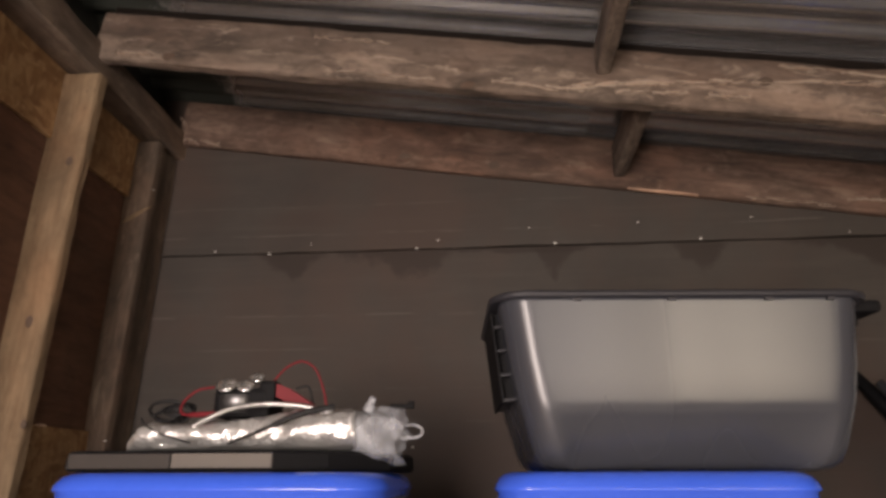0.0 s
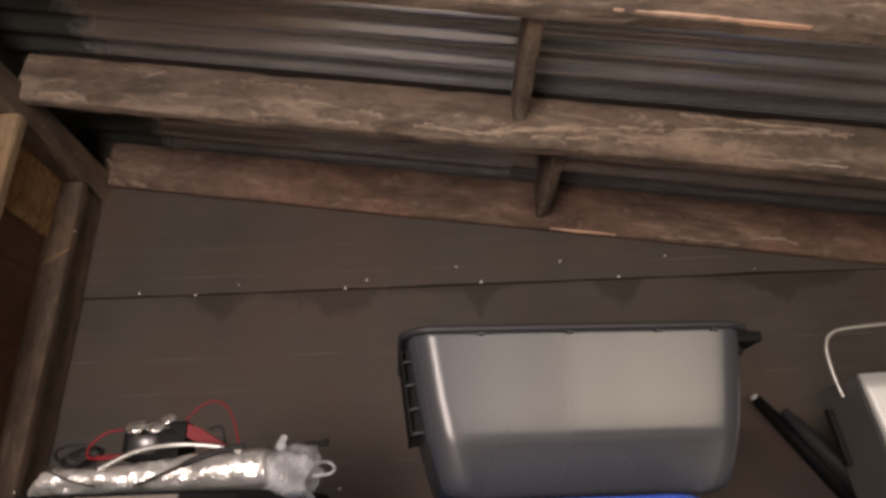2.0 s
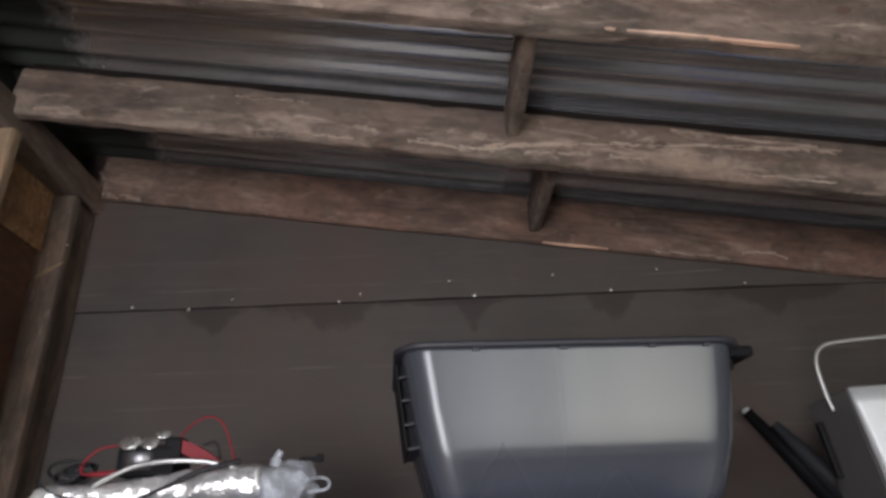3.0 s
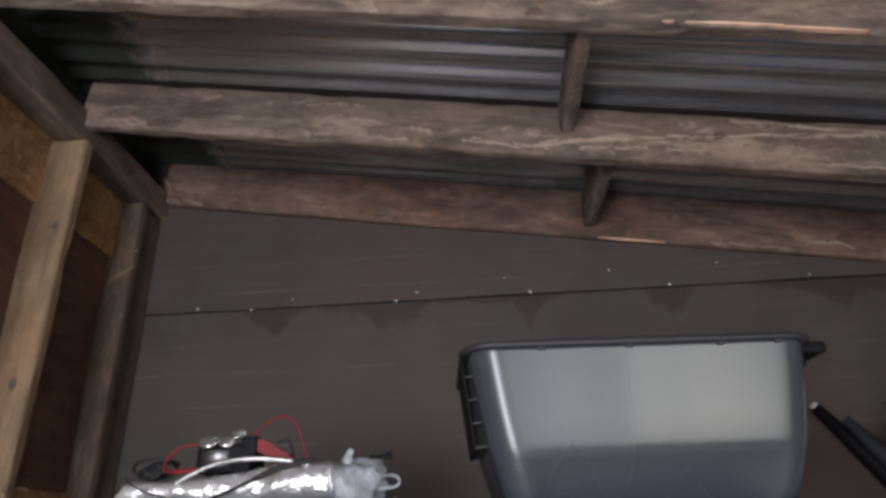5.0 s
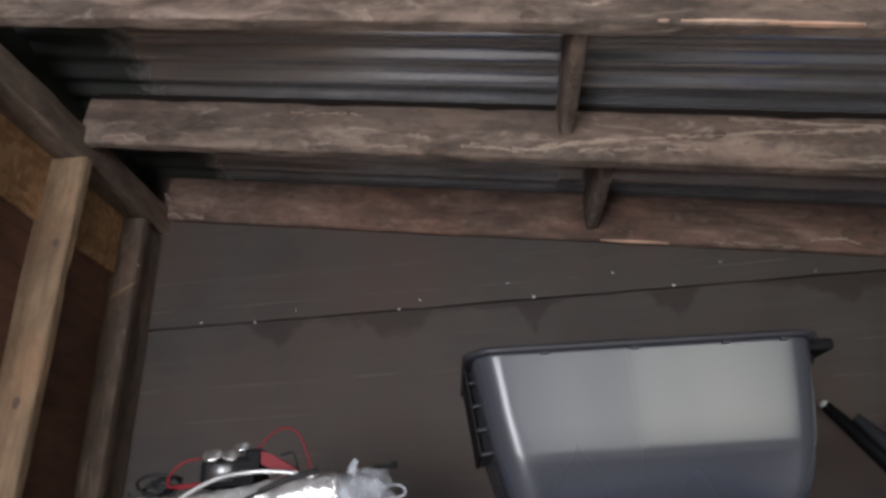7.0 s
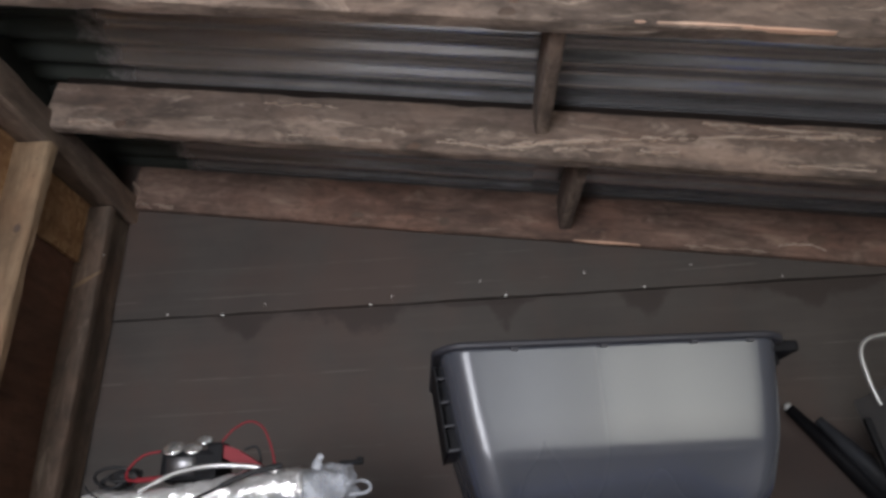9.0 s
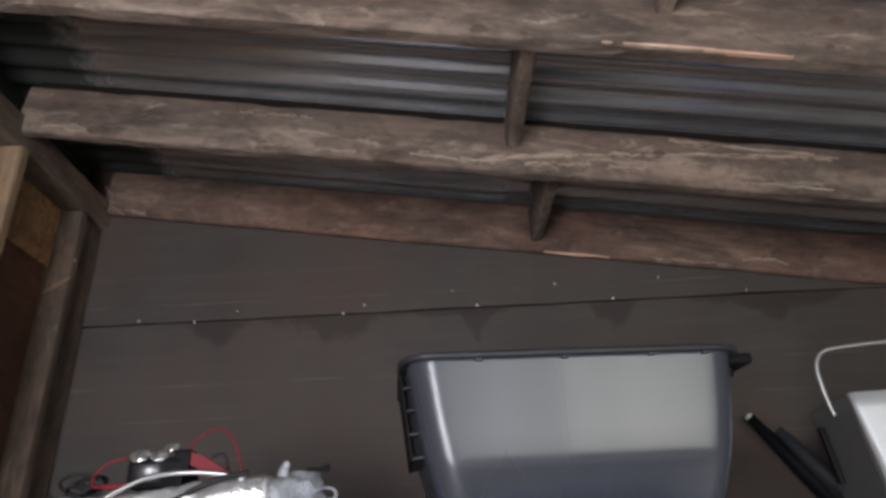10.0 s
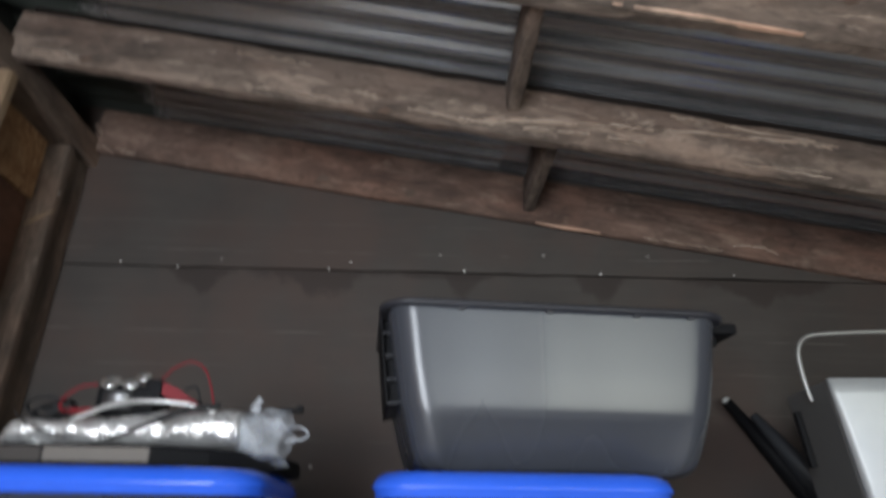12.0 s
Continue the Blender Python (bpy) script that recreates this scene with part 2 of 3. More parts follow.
see, blend = k.node("ShaderNodeBsdfTransparent"), k.node("ShaderNodeMixShader")
k.put(k.ramp(k.noise(k.co, 22.0, 4), (0.35, 0.14), (0.65, 0.46)), blend.inputs[0])
k.put(see.outputs[0], blend.inputs[1])
k.put(k.b.outputs[0], blend.inputs[2])
k.put(blend.outputs[0], k.t.nodes["Material Output"].inputs[0])
k = Mat("satin_silver", 0.2, 0.9)
M["chrome"] = k.done((0.78, 0.78, 0.77), k.noise(k.co, 60.0, 3), 0.05, 0.001)
k = Mat("dull_aluminium", 0.36, 0.85)
M["alu"] = k.done((0.38, 0.38, 0.375), k.noise(k.co, 200.0, 3), 0.1, 0.001)

k = Mat("gunmetal", 0.38, 0.9)
M["gunmetal"] = k.done((0.16, 0.16, 0.165), k.noise(k.scaled(160, 160, 2), 1.0, 2), 0.3, 0.001)
k = Mat("bright_aluminium_wire", 0.4, 0.7)
M["bail"] = k.done((0.40, 0.40, 0.39), k.noise(k.co, 200.0, 3), 0.1, 0.001)

k = Mat("concrete_floor", 0.85)
M["floor"] = k.done(k.ramp(k.noise(k.co, 3.0, 8), (0.3, (0.34, 0.315, 0.285)), (0.7, (0.48, 0.455, 0.42))), k.noise(k.co, 22.0, 8), 0.5, 0.02)
k = Mat("pale_bounce_ground", 0.95)
M["yard"] = k.done(k.ramp(k.noise(k.co, 1.5, 8), (0.3, (0.34, 0.31, 0.25)), (0.7, (0.50, 0.47, 0.40))), k.noise(k.co, 30.0, 8), 0.5, 0.05)


# ---- mesh helpers ----
def mesh_of(name, bm, material, smooth=False):
    me = bpy.data.meshes.new(name)
    bmesh.ops.recalc_face_normals(bm, faces=bm.faces)
    bm.to_mesh(me)
    bm.free()
    me.materials.append(material)
    for p in me.polygons:
        p.use_smooth = smooth
    return me


def part(name, bm, material, parent=None, label="", m=None, smooth=False):
    ob = new(name, mesh_of(name, bm, material, smooth))
    if parent is not None:
        ob.parent = parent
    if m is not None:
        ob.matrix_basis = m
    return tagged(ob, label)


def thing(name, label, category, m=None, group="", kind=""):
    ob = new(name)
    ob.empty_display_size = 0.1
    if m is not None:
        ob.matrix_basis = m
    return tagged(ob, label, category, group, kind)


def box(bm, x0, x1, y0, y1, z0, z1, bevel=0.0):
    m = Matrix.LocRotScale(((x0 + x1) / 2, (y0 + y1) / 2, (z0 + z1) / 2), None, (x1 - x0, y1 - y0, z1 - z0))
    made = bmesh.ops.create_cube(bm, size=1, matrix=m)["verts"]
    if bevel:
        edges = list({e for v in made for e in v.link_edges})
        bmesh.ops.bevel(bm, geom=edges, offset=bevel, segments=2, affect="EDGES", profile=0.6)
    return bm


def ring_loft(bm, rings, cap_start=True, cap_end=True):
    """Joins rings (lists of points of one length) by quads."""
    rows = [[bm.verts.new(p) for p in r] for r in rings]
    n = len(rows[0])
    for a, b in zip(rows, rows[1:]):
        for i in range(n):
            bm.faces.new((a[i], a[(i + 1) % n], b[(i + 1) % n], b[i]))
    if cap_start:
        bm.faces.new(rows[0][::-1])
    if cap_end:
        bm.faces.new(rows[-1])
    return bm


def round_rect(hx, hy, r, z, n=6, cx=0.0, cy=0.0):
    pts = []
    for sx, sy, a0 in ((1, 1, 0), (-1, 1, 90), (-1, -1, 180), (1, -1, 270)):
        for i in range(n + 1):
            a = radians(a0 + 90 * i / n)
            pts.append((cx + sx * (hx - r) + r * math.cos(a), cy + sy * (hy - r) + r * math.sin(a), z))
    return pts


def tube(bm, pts, r, n=8, ends=True):
    """A round tube along points; r is one radius or one for each point."""
    pts = [Vector(p) for p in pts]
    rs = r if isinstance(r, (list, tuple)) else [r] * len(pts)
    rings = []
    up = Vector((0.13, 0.31, 0.94))
    for i, p in enumerate(pts):
        d = (pts[min(i + 1, len(pts) - 1)] - pts[max(i - 1, 0)]).normalized()
        a = d.cross(up).normalized()
        b = d.cross(a).normalized()
        rings.append([p + (a * math.cos(t) + b * math.sin(t)) * rs[i] for t in [2 * math.pi * j / n for j in range(n)]])
    return ring_loft(bm, rings, ends, ends)


def spline(pts, steps=8):
    """A smooth line through the points."""
    pts = [Vector(p) for p in pts]
    out = []
    for i in range(len(pts) - 1):
        a, b, c, d = pts[max(i - 1, 0)], pts[i], pts[i + 1], pts[min(i + 2, len(pts) - 1)]
        for s in range(steps):
            t = s / steps
            out.append(0.5 * ((2 * b) + (c - a) * t + (2 * a - 5 * b + 4 * c - d) * t * t + (3 * b - a - 3 * c + d) * t ** 3))
    return out + [pts[-1]]


def timber(length, height, thick, seed=0, rough=0.0025, chip=0.006, step=0.04):
    """Sawn timber along x from 0, y 0 to thick, z 0 to height, with uneven faces and worn arrises."""
    bm = bmesh.new()
    prof = []
    c = 0.006
    for i in range(5):
        prof.append((c + (thick - 2 * c) * i / 4, 0.0))
    for i in range(9):
        prof.append((thick, c + (height - 2 * c) * i / 8))
    for i in range(5):
        prof.append((thick - c - (thick - 2 * c) * i / 4, height))
    for i in range(9):
        prof.append((0.0, height - c - (height - 2 * c) * i / 8))
    rings = []
    n = max(2, int(length / step))
    for j in range(n + 1):
        x = length * j / n
        ring = []
        for y, z in prof:
            p = Vector((x * 2.2, y * 13, z * 13 + seed * 7.7))
            d = rough * noise.noise(p) + 0.5 * rough * noise.noise(p * 3.1)
            corner = min(abs(y), abs(y - thick)) < 0.007 and min(abs(z), abs(z - height)) < 0.007
            if corner:
                d -= chip * max(0.0, noise.noise(Vector((x * 7, seed * 3.3 + y * 20, z * 9))))
            ny, nz = y - thick / 2, z - height / 2
            ny, nz = (math.copysign(1, ny), 0) if abs(abs(ny) - thick / 2) < 1e-6 else (0, math.copysign(1, nz))
            if corner:
                ny, nz = math.copysign(0.7, y - thick / 2), math.copysign(0.7, z - height / 2)
            ring.append((x, y + ny * d, z + nz * d))
        rings.append(ring)
    return ring_loft(bm, rings)


# ---- setting: floor, ground, walls ----
# unseen floor, its concrete kept pale to bounce light up to the roof
bm = bmesh.new()
box(bm, WEST - 0.1, EAST + 0.1, SOUTH - 0.1, NORTH + 0.1, -0.12, 0.0)
tagged(part("floor", bm, M["floor"]), "pale dusty concrete floor of the shed", "floor", kind="structure")
# unseen ground, made pale so sunlight bounces in and up to the roof
bm = bmesh.new()
bmesh.ops.create_grid(bm, x_segments=24, y_segments=24, size=400, matrix=Matrix.Translation((0, 0, -0.06)))
tagged(part("ground", bm, M["yard"]), "unseen ground outside the shed, pale to bounce light in", "ground", kind="structure")

SLOPE, LEAN_Y = -0.1525, -0.11


def roof_z(x, y):
    return 2.66 + SLOPE * x + LEAN_Y * min(0.0, y - 1.6)


# End wall: a lower sheet, and an upper one that laps over it
SEAM = 2.085
wall_n = thing("wall_north", "dark brown fibre sheet end wall with a nailed lap joint", "wall", kind="structure")
bm = bmesh.new()
box(bm, WEST - 0.1, EAST + 0.1, NORTH, NORTH + 0.04, 0.0, SEAM - 0.005)
part("lower_sheet", bm, M["wall"], wall_n)
bm = bmesh.new()
box(bm, WEST - 0.1, EAST + 0.1, NORTH + 0.045, NORTH + 0.07, 0.0, 3.0)
part("backing_sheet", bm, M["backing"], wall_n)
bm = bmesh.new()
xs = [WEST - 0.05 + i * 0.05 for i in range(int((EAST - WEST + 0.1) / 0.05) + 1)]
lo, lo2, hi = [], [], []
for x in xs:
    sag = SEAM + 0.006 * noise.noise(Vector((x * 2.3, 0, 3))) + 0.003 * noise.noise(Vector((x * 9, 0, 5)))
    out = 0.006 + 0.005 * (0.5 + noise.noise(Vector((x * 3.1, 1, 3))))
    lo.append(bm.verts.new((x, NORTH - out, sag)))
    lo2.append(bm.verts.new((x, NORTH + 0.03, sag)))
    hi.append(bm.verts.new((x, NORTH - 0.004, 2.98)))
for i in range(len(xs) - 1):
    bm.faces.new((lo[i], lo[i + 1], hi[i + 1], hi[i]))
    bm.faces.new((lo2[i], lo2[i + 1], lo[i + 1], lo[i]))
part("upper_sheet", bm, M["wall"], wall_n)
head = bmesh.new()
bmesh.ops.create_uvsphere(head, u_segments=8, v_segments=5, radius=1.0, matrix=Matrix.Diagonal((1, 0.5, 1, 1)))
rusty_nail_mesh = mesh_of("nail", head.copy(), M["rust"], True)
nail_mesh = mesh_of("nail", head, M["nail"], True)
for x, z, r in ((-0.293, 2.084, 5.5), (0.3, 2.09, 6), (0.903, 2.09, 5.5), (-0.945, 2.078, 5), (-1.192, 2.096, 4.5), (0.193, 2.164, 3.5), (0.653, 2.172, 4), (-0.76, 2.118, 3), (-0.2, 2.118, 4), (1.12, 2.18, 3.2), (-0.301, 1.261, 5), (1.5, 2.10, 3)):
    nail = new("nail", nail_mesh)
    nail.parent = wall_n
    nail.matrix_basis = Matrix.LocRotScale((x, NORTH - 0.013 if z > 2.07 else NORTH - 0.002, z), None, (r / 1000,) * 3)

# Side wall: strand board between studs, with a boarded-over opening
boards = []
wall_w = thing("wall_west", "strand board side wall with a boarded-up opening", "wall", kind="structure")
for z0, z1, label in ((2.285, 2.56, ""), (0.0, 1.315, "")):
    bm = bmesh.new()
    n = 90
    rings = []
    for i in range(n + 1):
        y = SOUTH + (NORTH - SOUTH) * i / n
        rag = 0.004 * noise.noise(Vector((y * 9, z0, 2)))
        top, bot = (z1, z0 + rag) if z0 > 1 else (z1 + rag, z0)
        rings.append([(WEST, y, bot), (WEST, y, top), (WEST - 0.015, y, top), (WEST - 0.015, y, bot)])
    ring_loft(bm, rings)
    boards.append(part("strand_board", bm, M["osb"], wall_w))
bm = timber(NORTH - SOUTH + 0.2, 1.2, 0.02, 31, 0.003, 0.004, 0.08)
part("cover_board", bm, M["backing"], wall_w, "dark red-brown board", Matrix.Translation((WEST - 0.02, SOUTH - 0.1, 1.2)) @ pose(0, 0, 0, 0, 0, 90))

bm = bmesh.new()
box(bm, WEST - 0.05, WEST - 0.03, SOUTH, NORTH, 2.5, 3.1)
part("eave_board", bm, M["felt"], wall_w, "black felt strip under the eave")
wall_e = thing("wall_east", "plain boarded side wall", "wall", kind="structure")
part("boarding", timber(NORTH - SOUTH + 0.2, 2.5, 0.04, 32, 0.002, 0.0, 0.2), M["dark_wood"], wall_e, "", Matrix.Translation((EAST + 0.04, SOUTH - 0.1, 0)) @ pose(0, 0, 0, 0, 0, 90))
wall_s = thing("wall_south", "boarded wall with a wide open bay and a window opening", "wall", kind="structure")
for x0, x1, z0, z1 in ((WEST - 0.1, WIN_X0, 0, 3.3), (WIN_X0, WIN_X1, 0, WIN_Z0), (WIN_X0, WIN_X1, WIN_Z1, 3.3), (WIN_X1, BAY_X0, 0, 3.3), (BAY_X1, EAST + 0.1, 0, 3.3), (BAY_X0, BAY_X1, 0, BAY_Z0), (BAY_X0, BAY_X1, BAY_Z1, 3.3), (POST_X0, POST_X1, BAY_Z0, BAY_Z1)):
    part("boarding", timber(x1 - x0, z1 - z0, 0.04, 33, 0.002, 0.0, 0.2), M["dark_wood"], wall_s, "", pose(x0, SOUTH - 0.04, z0))

# Roof: corrugated sheets whose ribs run down the slope
ceiling = thing("ceiling", "old galvanised corrugated roof sheets seen from below", "roof", kind="structure")
PITCH = 0.111


def corrugated(x0, x1, y0, y1, lift, seed, deep=0.0125):
    bm = bmesh.new()
    per = 10
    ny = int((y1 - y0) / PITCH * per)
    nx = 26
    grid = []
    for i in range(nx + 1):
        x = x0 + (x1 - x0) * i / nx
        row = []
        for j in range(ny + 1):
            y = y0 + (y1 - y0) * j / ny
            dent = 0.004 * noise.noise(Vector((x * 1.4, y * 2.3, seed)))
            row.append(bm.verts.new((x, y, roof_z(x, y) + lift + dent + deep * math.sin(2 * math.pi * (y - 1.352) / PITCH))))
        grid.append(row)
    for i in range(nx):
        for j in range(ny):
            bm.faces.new((grid[i][j], grid[i + 1][j], grid[i + 1][j + 1], grid[i][j + 1]))
    return bm


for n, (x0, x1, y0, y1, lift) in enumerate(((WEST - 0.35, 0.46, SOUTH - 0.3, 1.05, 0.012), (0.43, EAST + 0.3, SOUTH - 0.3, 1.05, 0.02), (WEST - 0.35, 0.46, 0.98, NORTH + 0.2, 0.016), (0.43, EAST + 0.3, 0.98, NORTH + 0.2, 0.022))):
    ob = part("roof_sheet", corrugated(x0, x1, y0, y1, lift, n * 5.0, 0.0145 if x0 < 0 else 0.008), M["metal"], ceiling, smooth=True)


# ---- timber frame ----
def place_sloped(x, y, z):
    """Local x down the slope, the front face at y."""
    return Matrix.Translation((x, y, z)) @ Matrix.Rotation(math.atan(-SLOPE), 4, "Y")


rafter_at = {}
RAFTERS = [  # front face y, bottom of the front face at x = 0, height, material, label
    (2.285, 2.411, 0.229, "rafter_red", "reddish brown sawn rafter along the end wall"),
    (1.60, 2.404, 0.205, "rafter", "grey weathered sawn rafter with pale splintered grain"),
    (1.00, 2.475, 0.235, "rafter", "grey weathered rafter with a fresh split along its edge"),
]
RAFTERS += [(1.0 - 0.6 * i, 2.475 + 0.065 * i, 0.235, "rafter", "grey weathered sawn rafter") for i in range(1, 6)]
for n, (y, z0, h, mat, label) in enumerate(RAFTERS):
    x0 = -1.43 if n else -1.432
    bm = timber(4.55, h, 0.055 if n else 0.038, n + 1, 0.004, 0.012, 0.03)
    ob = part("rafter", bm, M[mat], None, label, place_sloped(x0, y, z0 + SLOPE * x0))
    tagged(ob, label, "rafter", "roof rafters")
    rafter_at[y] = ob

def fixed_to(ob, parent):
    """Makes ob, built in world coordinates, a part of parent."""
    ob.parent = parent
    ob.matrix_parent_inverse = parent.matrix_basis.inverted()
    return ob


# fresh splits along the rafters' lower arrises
def sliver(x0, x1, y, z0, w, wave=0.003):
    bm = bmesh.new()
    rings = []
    n = 22
    for i in range(n + 1):
        t = i / n
        x = x0 + (x1 - x0) * t
        s = w * (0.25 + 0.75 * math.sin(math.pi * t)) * (0.75 + 0.5 * noise.noise(Vector((x * 30, y, 1))))
        z = z0 + SLOPE * x + wave * noise.noise(Vector((x * 9, y, z0 * 20)))
        rings.append([(x, y - 0.004, z - s), (x, y - 0.004, z + s), (x, y + 0.01, z + s), (x, y + 0.01, z - s)])
    return ring_loft(bm, rings)


def torn_fibres(line, y, low, w, seed, gap=0.3):
    """Short lifted splinters that follow a ragged line of (x, height above the lower arris) over a rafter's face."""
    rnd = random.Random(seed)
    pts = spline([(x, 0, up) for x, up in line], 10)
    for i in range(0, len(pts) - 3, 2):
        for strand in range(3):
            if rnd.random() < gap:
                continue
            bm, rings = bmesh.new(), []
            off, size, span = rnd.gauss(0, 0.0045), w * rnd.uniform(0.25, 0.8), rnd.uniform(1.5, 4.5)
            lean = rnd.uniform(-0.006, 0.006)
            for q in range(11):
                t = q / 10
                f = min(i + span * t, len(pts) - 1.01)
                p = pts[int(f)].lerp(pts[int(f) + 1], f - int(f))
                hw = size * (0.1 + 0.9 * math.sin(math.pi * t) ** 0.7) * (0.35 + 1.5 * abs(noise.noise(Vector((p.x * 70, seed + strand, i)))))
                z = low + SLOPE * p.x + p.z + off + lean * t + 0.005 * noise.noise(Vector((p.x * 45, seed + strand, 2)))
                rings.append([(p.x, y - 0.002, z - hw), (p.x, y - 0.004, z + hw), (p.x, y + 0.008, z + hw), (p.x, y + 0.008, z - hw)])
            fixed_to(part("splinter", ring_loft(bm, rings), M["splinter"], None, "pale lifted splinter"), rafter_at[y])


for seed, (line, w, gap) in enumerate((
        (((0.30, 0.030), (0.40, 0.048), (0.52, 0.070), (0.66, 0.086), (0.80, 0.104), (0.94, 0.116), (1.18, 0.140), (1.40, 0.156), (1.60, 0.168)), 0.0036, 0.35),
        (((0.32, 0.045), (0.42, 0.058), (0.55, 0.078), (0.64, 0.088)), 0.006, 0.1),
        (((0.46, 0.034), (0.56, 0.044), (0.66, 0.052), (0.70, 0.055)), 0.0035, 0.2),
        (((1.00, 0.186), (1.16, 0.180), (1.33, 0.174), (1.58, 0.166)), 0.0042, 0.25),
        (((1.25, 0.135), (1.36, 0.150), (1.50, 0.158)), 0.0035, 0.3),
        (((0.05, 0.040), (0.15, 0.034), (0.28, 0.032), (0.36, 0.036)), 0.0045, 0.1),
        (((-0.60, 0.160), (-0.50, 0.156), (-0.40, 0.162), (-0.30, 0.160)), 0.0018, 0.5),
        (((-0.50, 0.026), (-0.36, 0.028), (-0.24, 0.026), (-0.14, 0.024)), 0.0026, 0.3),
        (((0.75, 0.048), (0.84, 0.050), (0.90, 0.054)), 0.003, 0.2),
        (((1.22, 0.030), (1.34, 0.030), (1.55, 0.034)), 0.003, 0.3),
        (((-1.36, 0.028), (-1.26, 0.030), (-1.17, 0.032)), 0.0024, 0.4))):
    torn_fibres(line, 1.60, 2.404, w, seed + 3, gap)
for seed, (line, w, gap) in enumerate((
        (((-1.425, 0.135), (-1.410, 0.120), (-1.395, 0.105), (-1.385, 0.085)), 0.006, 0.1),
        (((-1.42, 0.020), (-1.38, 0.022), (-1.30, 0.016), (-1.20, 0.014)), 0.0026, 0.4),
        (((1.50, 0.045), (1.57, 0.060), (1.64, 0.058), (1.70, 0.040)), 0.0045, 0.2),
        (((1.10, 0.012), (1.25, 0.014), (1.45, 0.012)), 0.0022, 0.4))):
    torn_fibres(line, 2.285, 2.411, w, seed + 40, gap)
# added dark strip: the shadow in the gap between rafter and roof sheets
bm = timber(4.3, 0.062, 0.02, 71, 0.001, 0.0)
strip = part("packing_strip", bm, M["gap_shade"], None, "dark strip standing for the shadow gap under the roof sheets", place_sloped(-1.40, 1.642, 2.606 + SLOPE * -1.40))
fixed_to(strip, rafter_at[1.60])
CHIPS = [(-1.508, 1.70, 2.283), (-1.506, 2.17, 2.279), (-1.508, 1.74, 2.281), (-1.508, 1.83, 1.316), (-1.508, 2.2, 1.314)]
for x, y, z in CHIPS:
    bm = bmesh.new()
    ring_loft(bm, [[(x + dx * w, y + t, z + dz * w) for dx, dz in ((-1, -1), (1, -1), (1, 1), (-1, 1))] for t, w in ((-0.035, 0.001), (-0.01, 0.004), (0.012, 0.0035), (0.03, 0.001))])
    part("torn_chip", bm, M["sliver"], boards[0 if z > 2 else 1], "pale torn chip")
for x0, x1, y, z0, w in ((0.68, 0.93, 1.0, 2.482, 0.006), (0.90, 1.14, 1.0, 2.477, 0.006), (0.62, 0.65, 1.0, 2.482, 0.004), (0.618, 0.908, 2.285, 2.411, 0.006)):
    fixed_to(part("split_edge", sliver(x0, x1, y, z0, w), M["sliver"], None, "fresh pale split"), rafter_at[y])

# knots in the rafters: x, y of the face, height above the lower arris, width
for x, y, up, w in ((0.282, 1.0, 0.022, 0.030), (0.30, 1.0, 0.06, 0.018), (-1.13, 1.60, 0.03, 0.026), (-0.03, 1.60, 0.015, 0.026), (0.95, 1.60, 0.12, 0.03), (-0.345, 2.285, 0.05, 0.032), (0.05, 2.285, 0.05, 0.036), (1.675, 2.285, 0.09, 0.05), (-0.78, 2.285, 0.09, 0.012), (1.30, 1.0, 0.15, 0.03)):
    low = {1.0: 2.475, 1.60: 2.404, 2.285: 2.411}[y]
    bm = bmesh.new()
    bmesh.ops.create_uvsphere(bm, u_segments=14, v_segments=8, radius=1.0, matrix=Matrix.LocRotScale((x, y + 0.003, low + SLOPE * x + up), None, (w, 0.007, w * 0.6)))
    for v in bm.verts:
        v.co += Vector((0.35 * w, 0.001, 0.3 * w)) * noise.noise(v.co * 45)
    fixed_to(part("knot", bm, M["knot"], None, "dark knot", smooth=True), rafter_at[y])

# blocking between the rafters
for x, y0, y1, z0, h in ((0.405, 1.055, 1.60, 2.497, 0.12), (0.565, 1.655, 2.285, 2.458, 0.15), (0.79, 0.455, 1.0, 2.60, 0.12), (2.0, 1.055, 1.60, 2.520, 0.10)):
    bm = timber(y1 - y0, h, 0.05, x * 10, 0.002, 0.006)
    ob = part("blocking", bm, M["rafter"], None, "", Matrix.Translation((x + 0.05, y0, z0 + SLOPE * x)) @ pose(0, 0, 0, 0, 0, 90))
    tagged(ob, "short timber block nailed between two rafters", "wood block", "roof blocking")

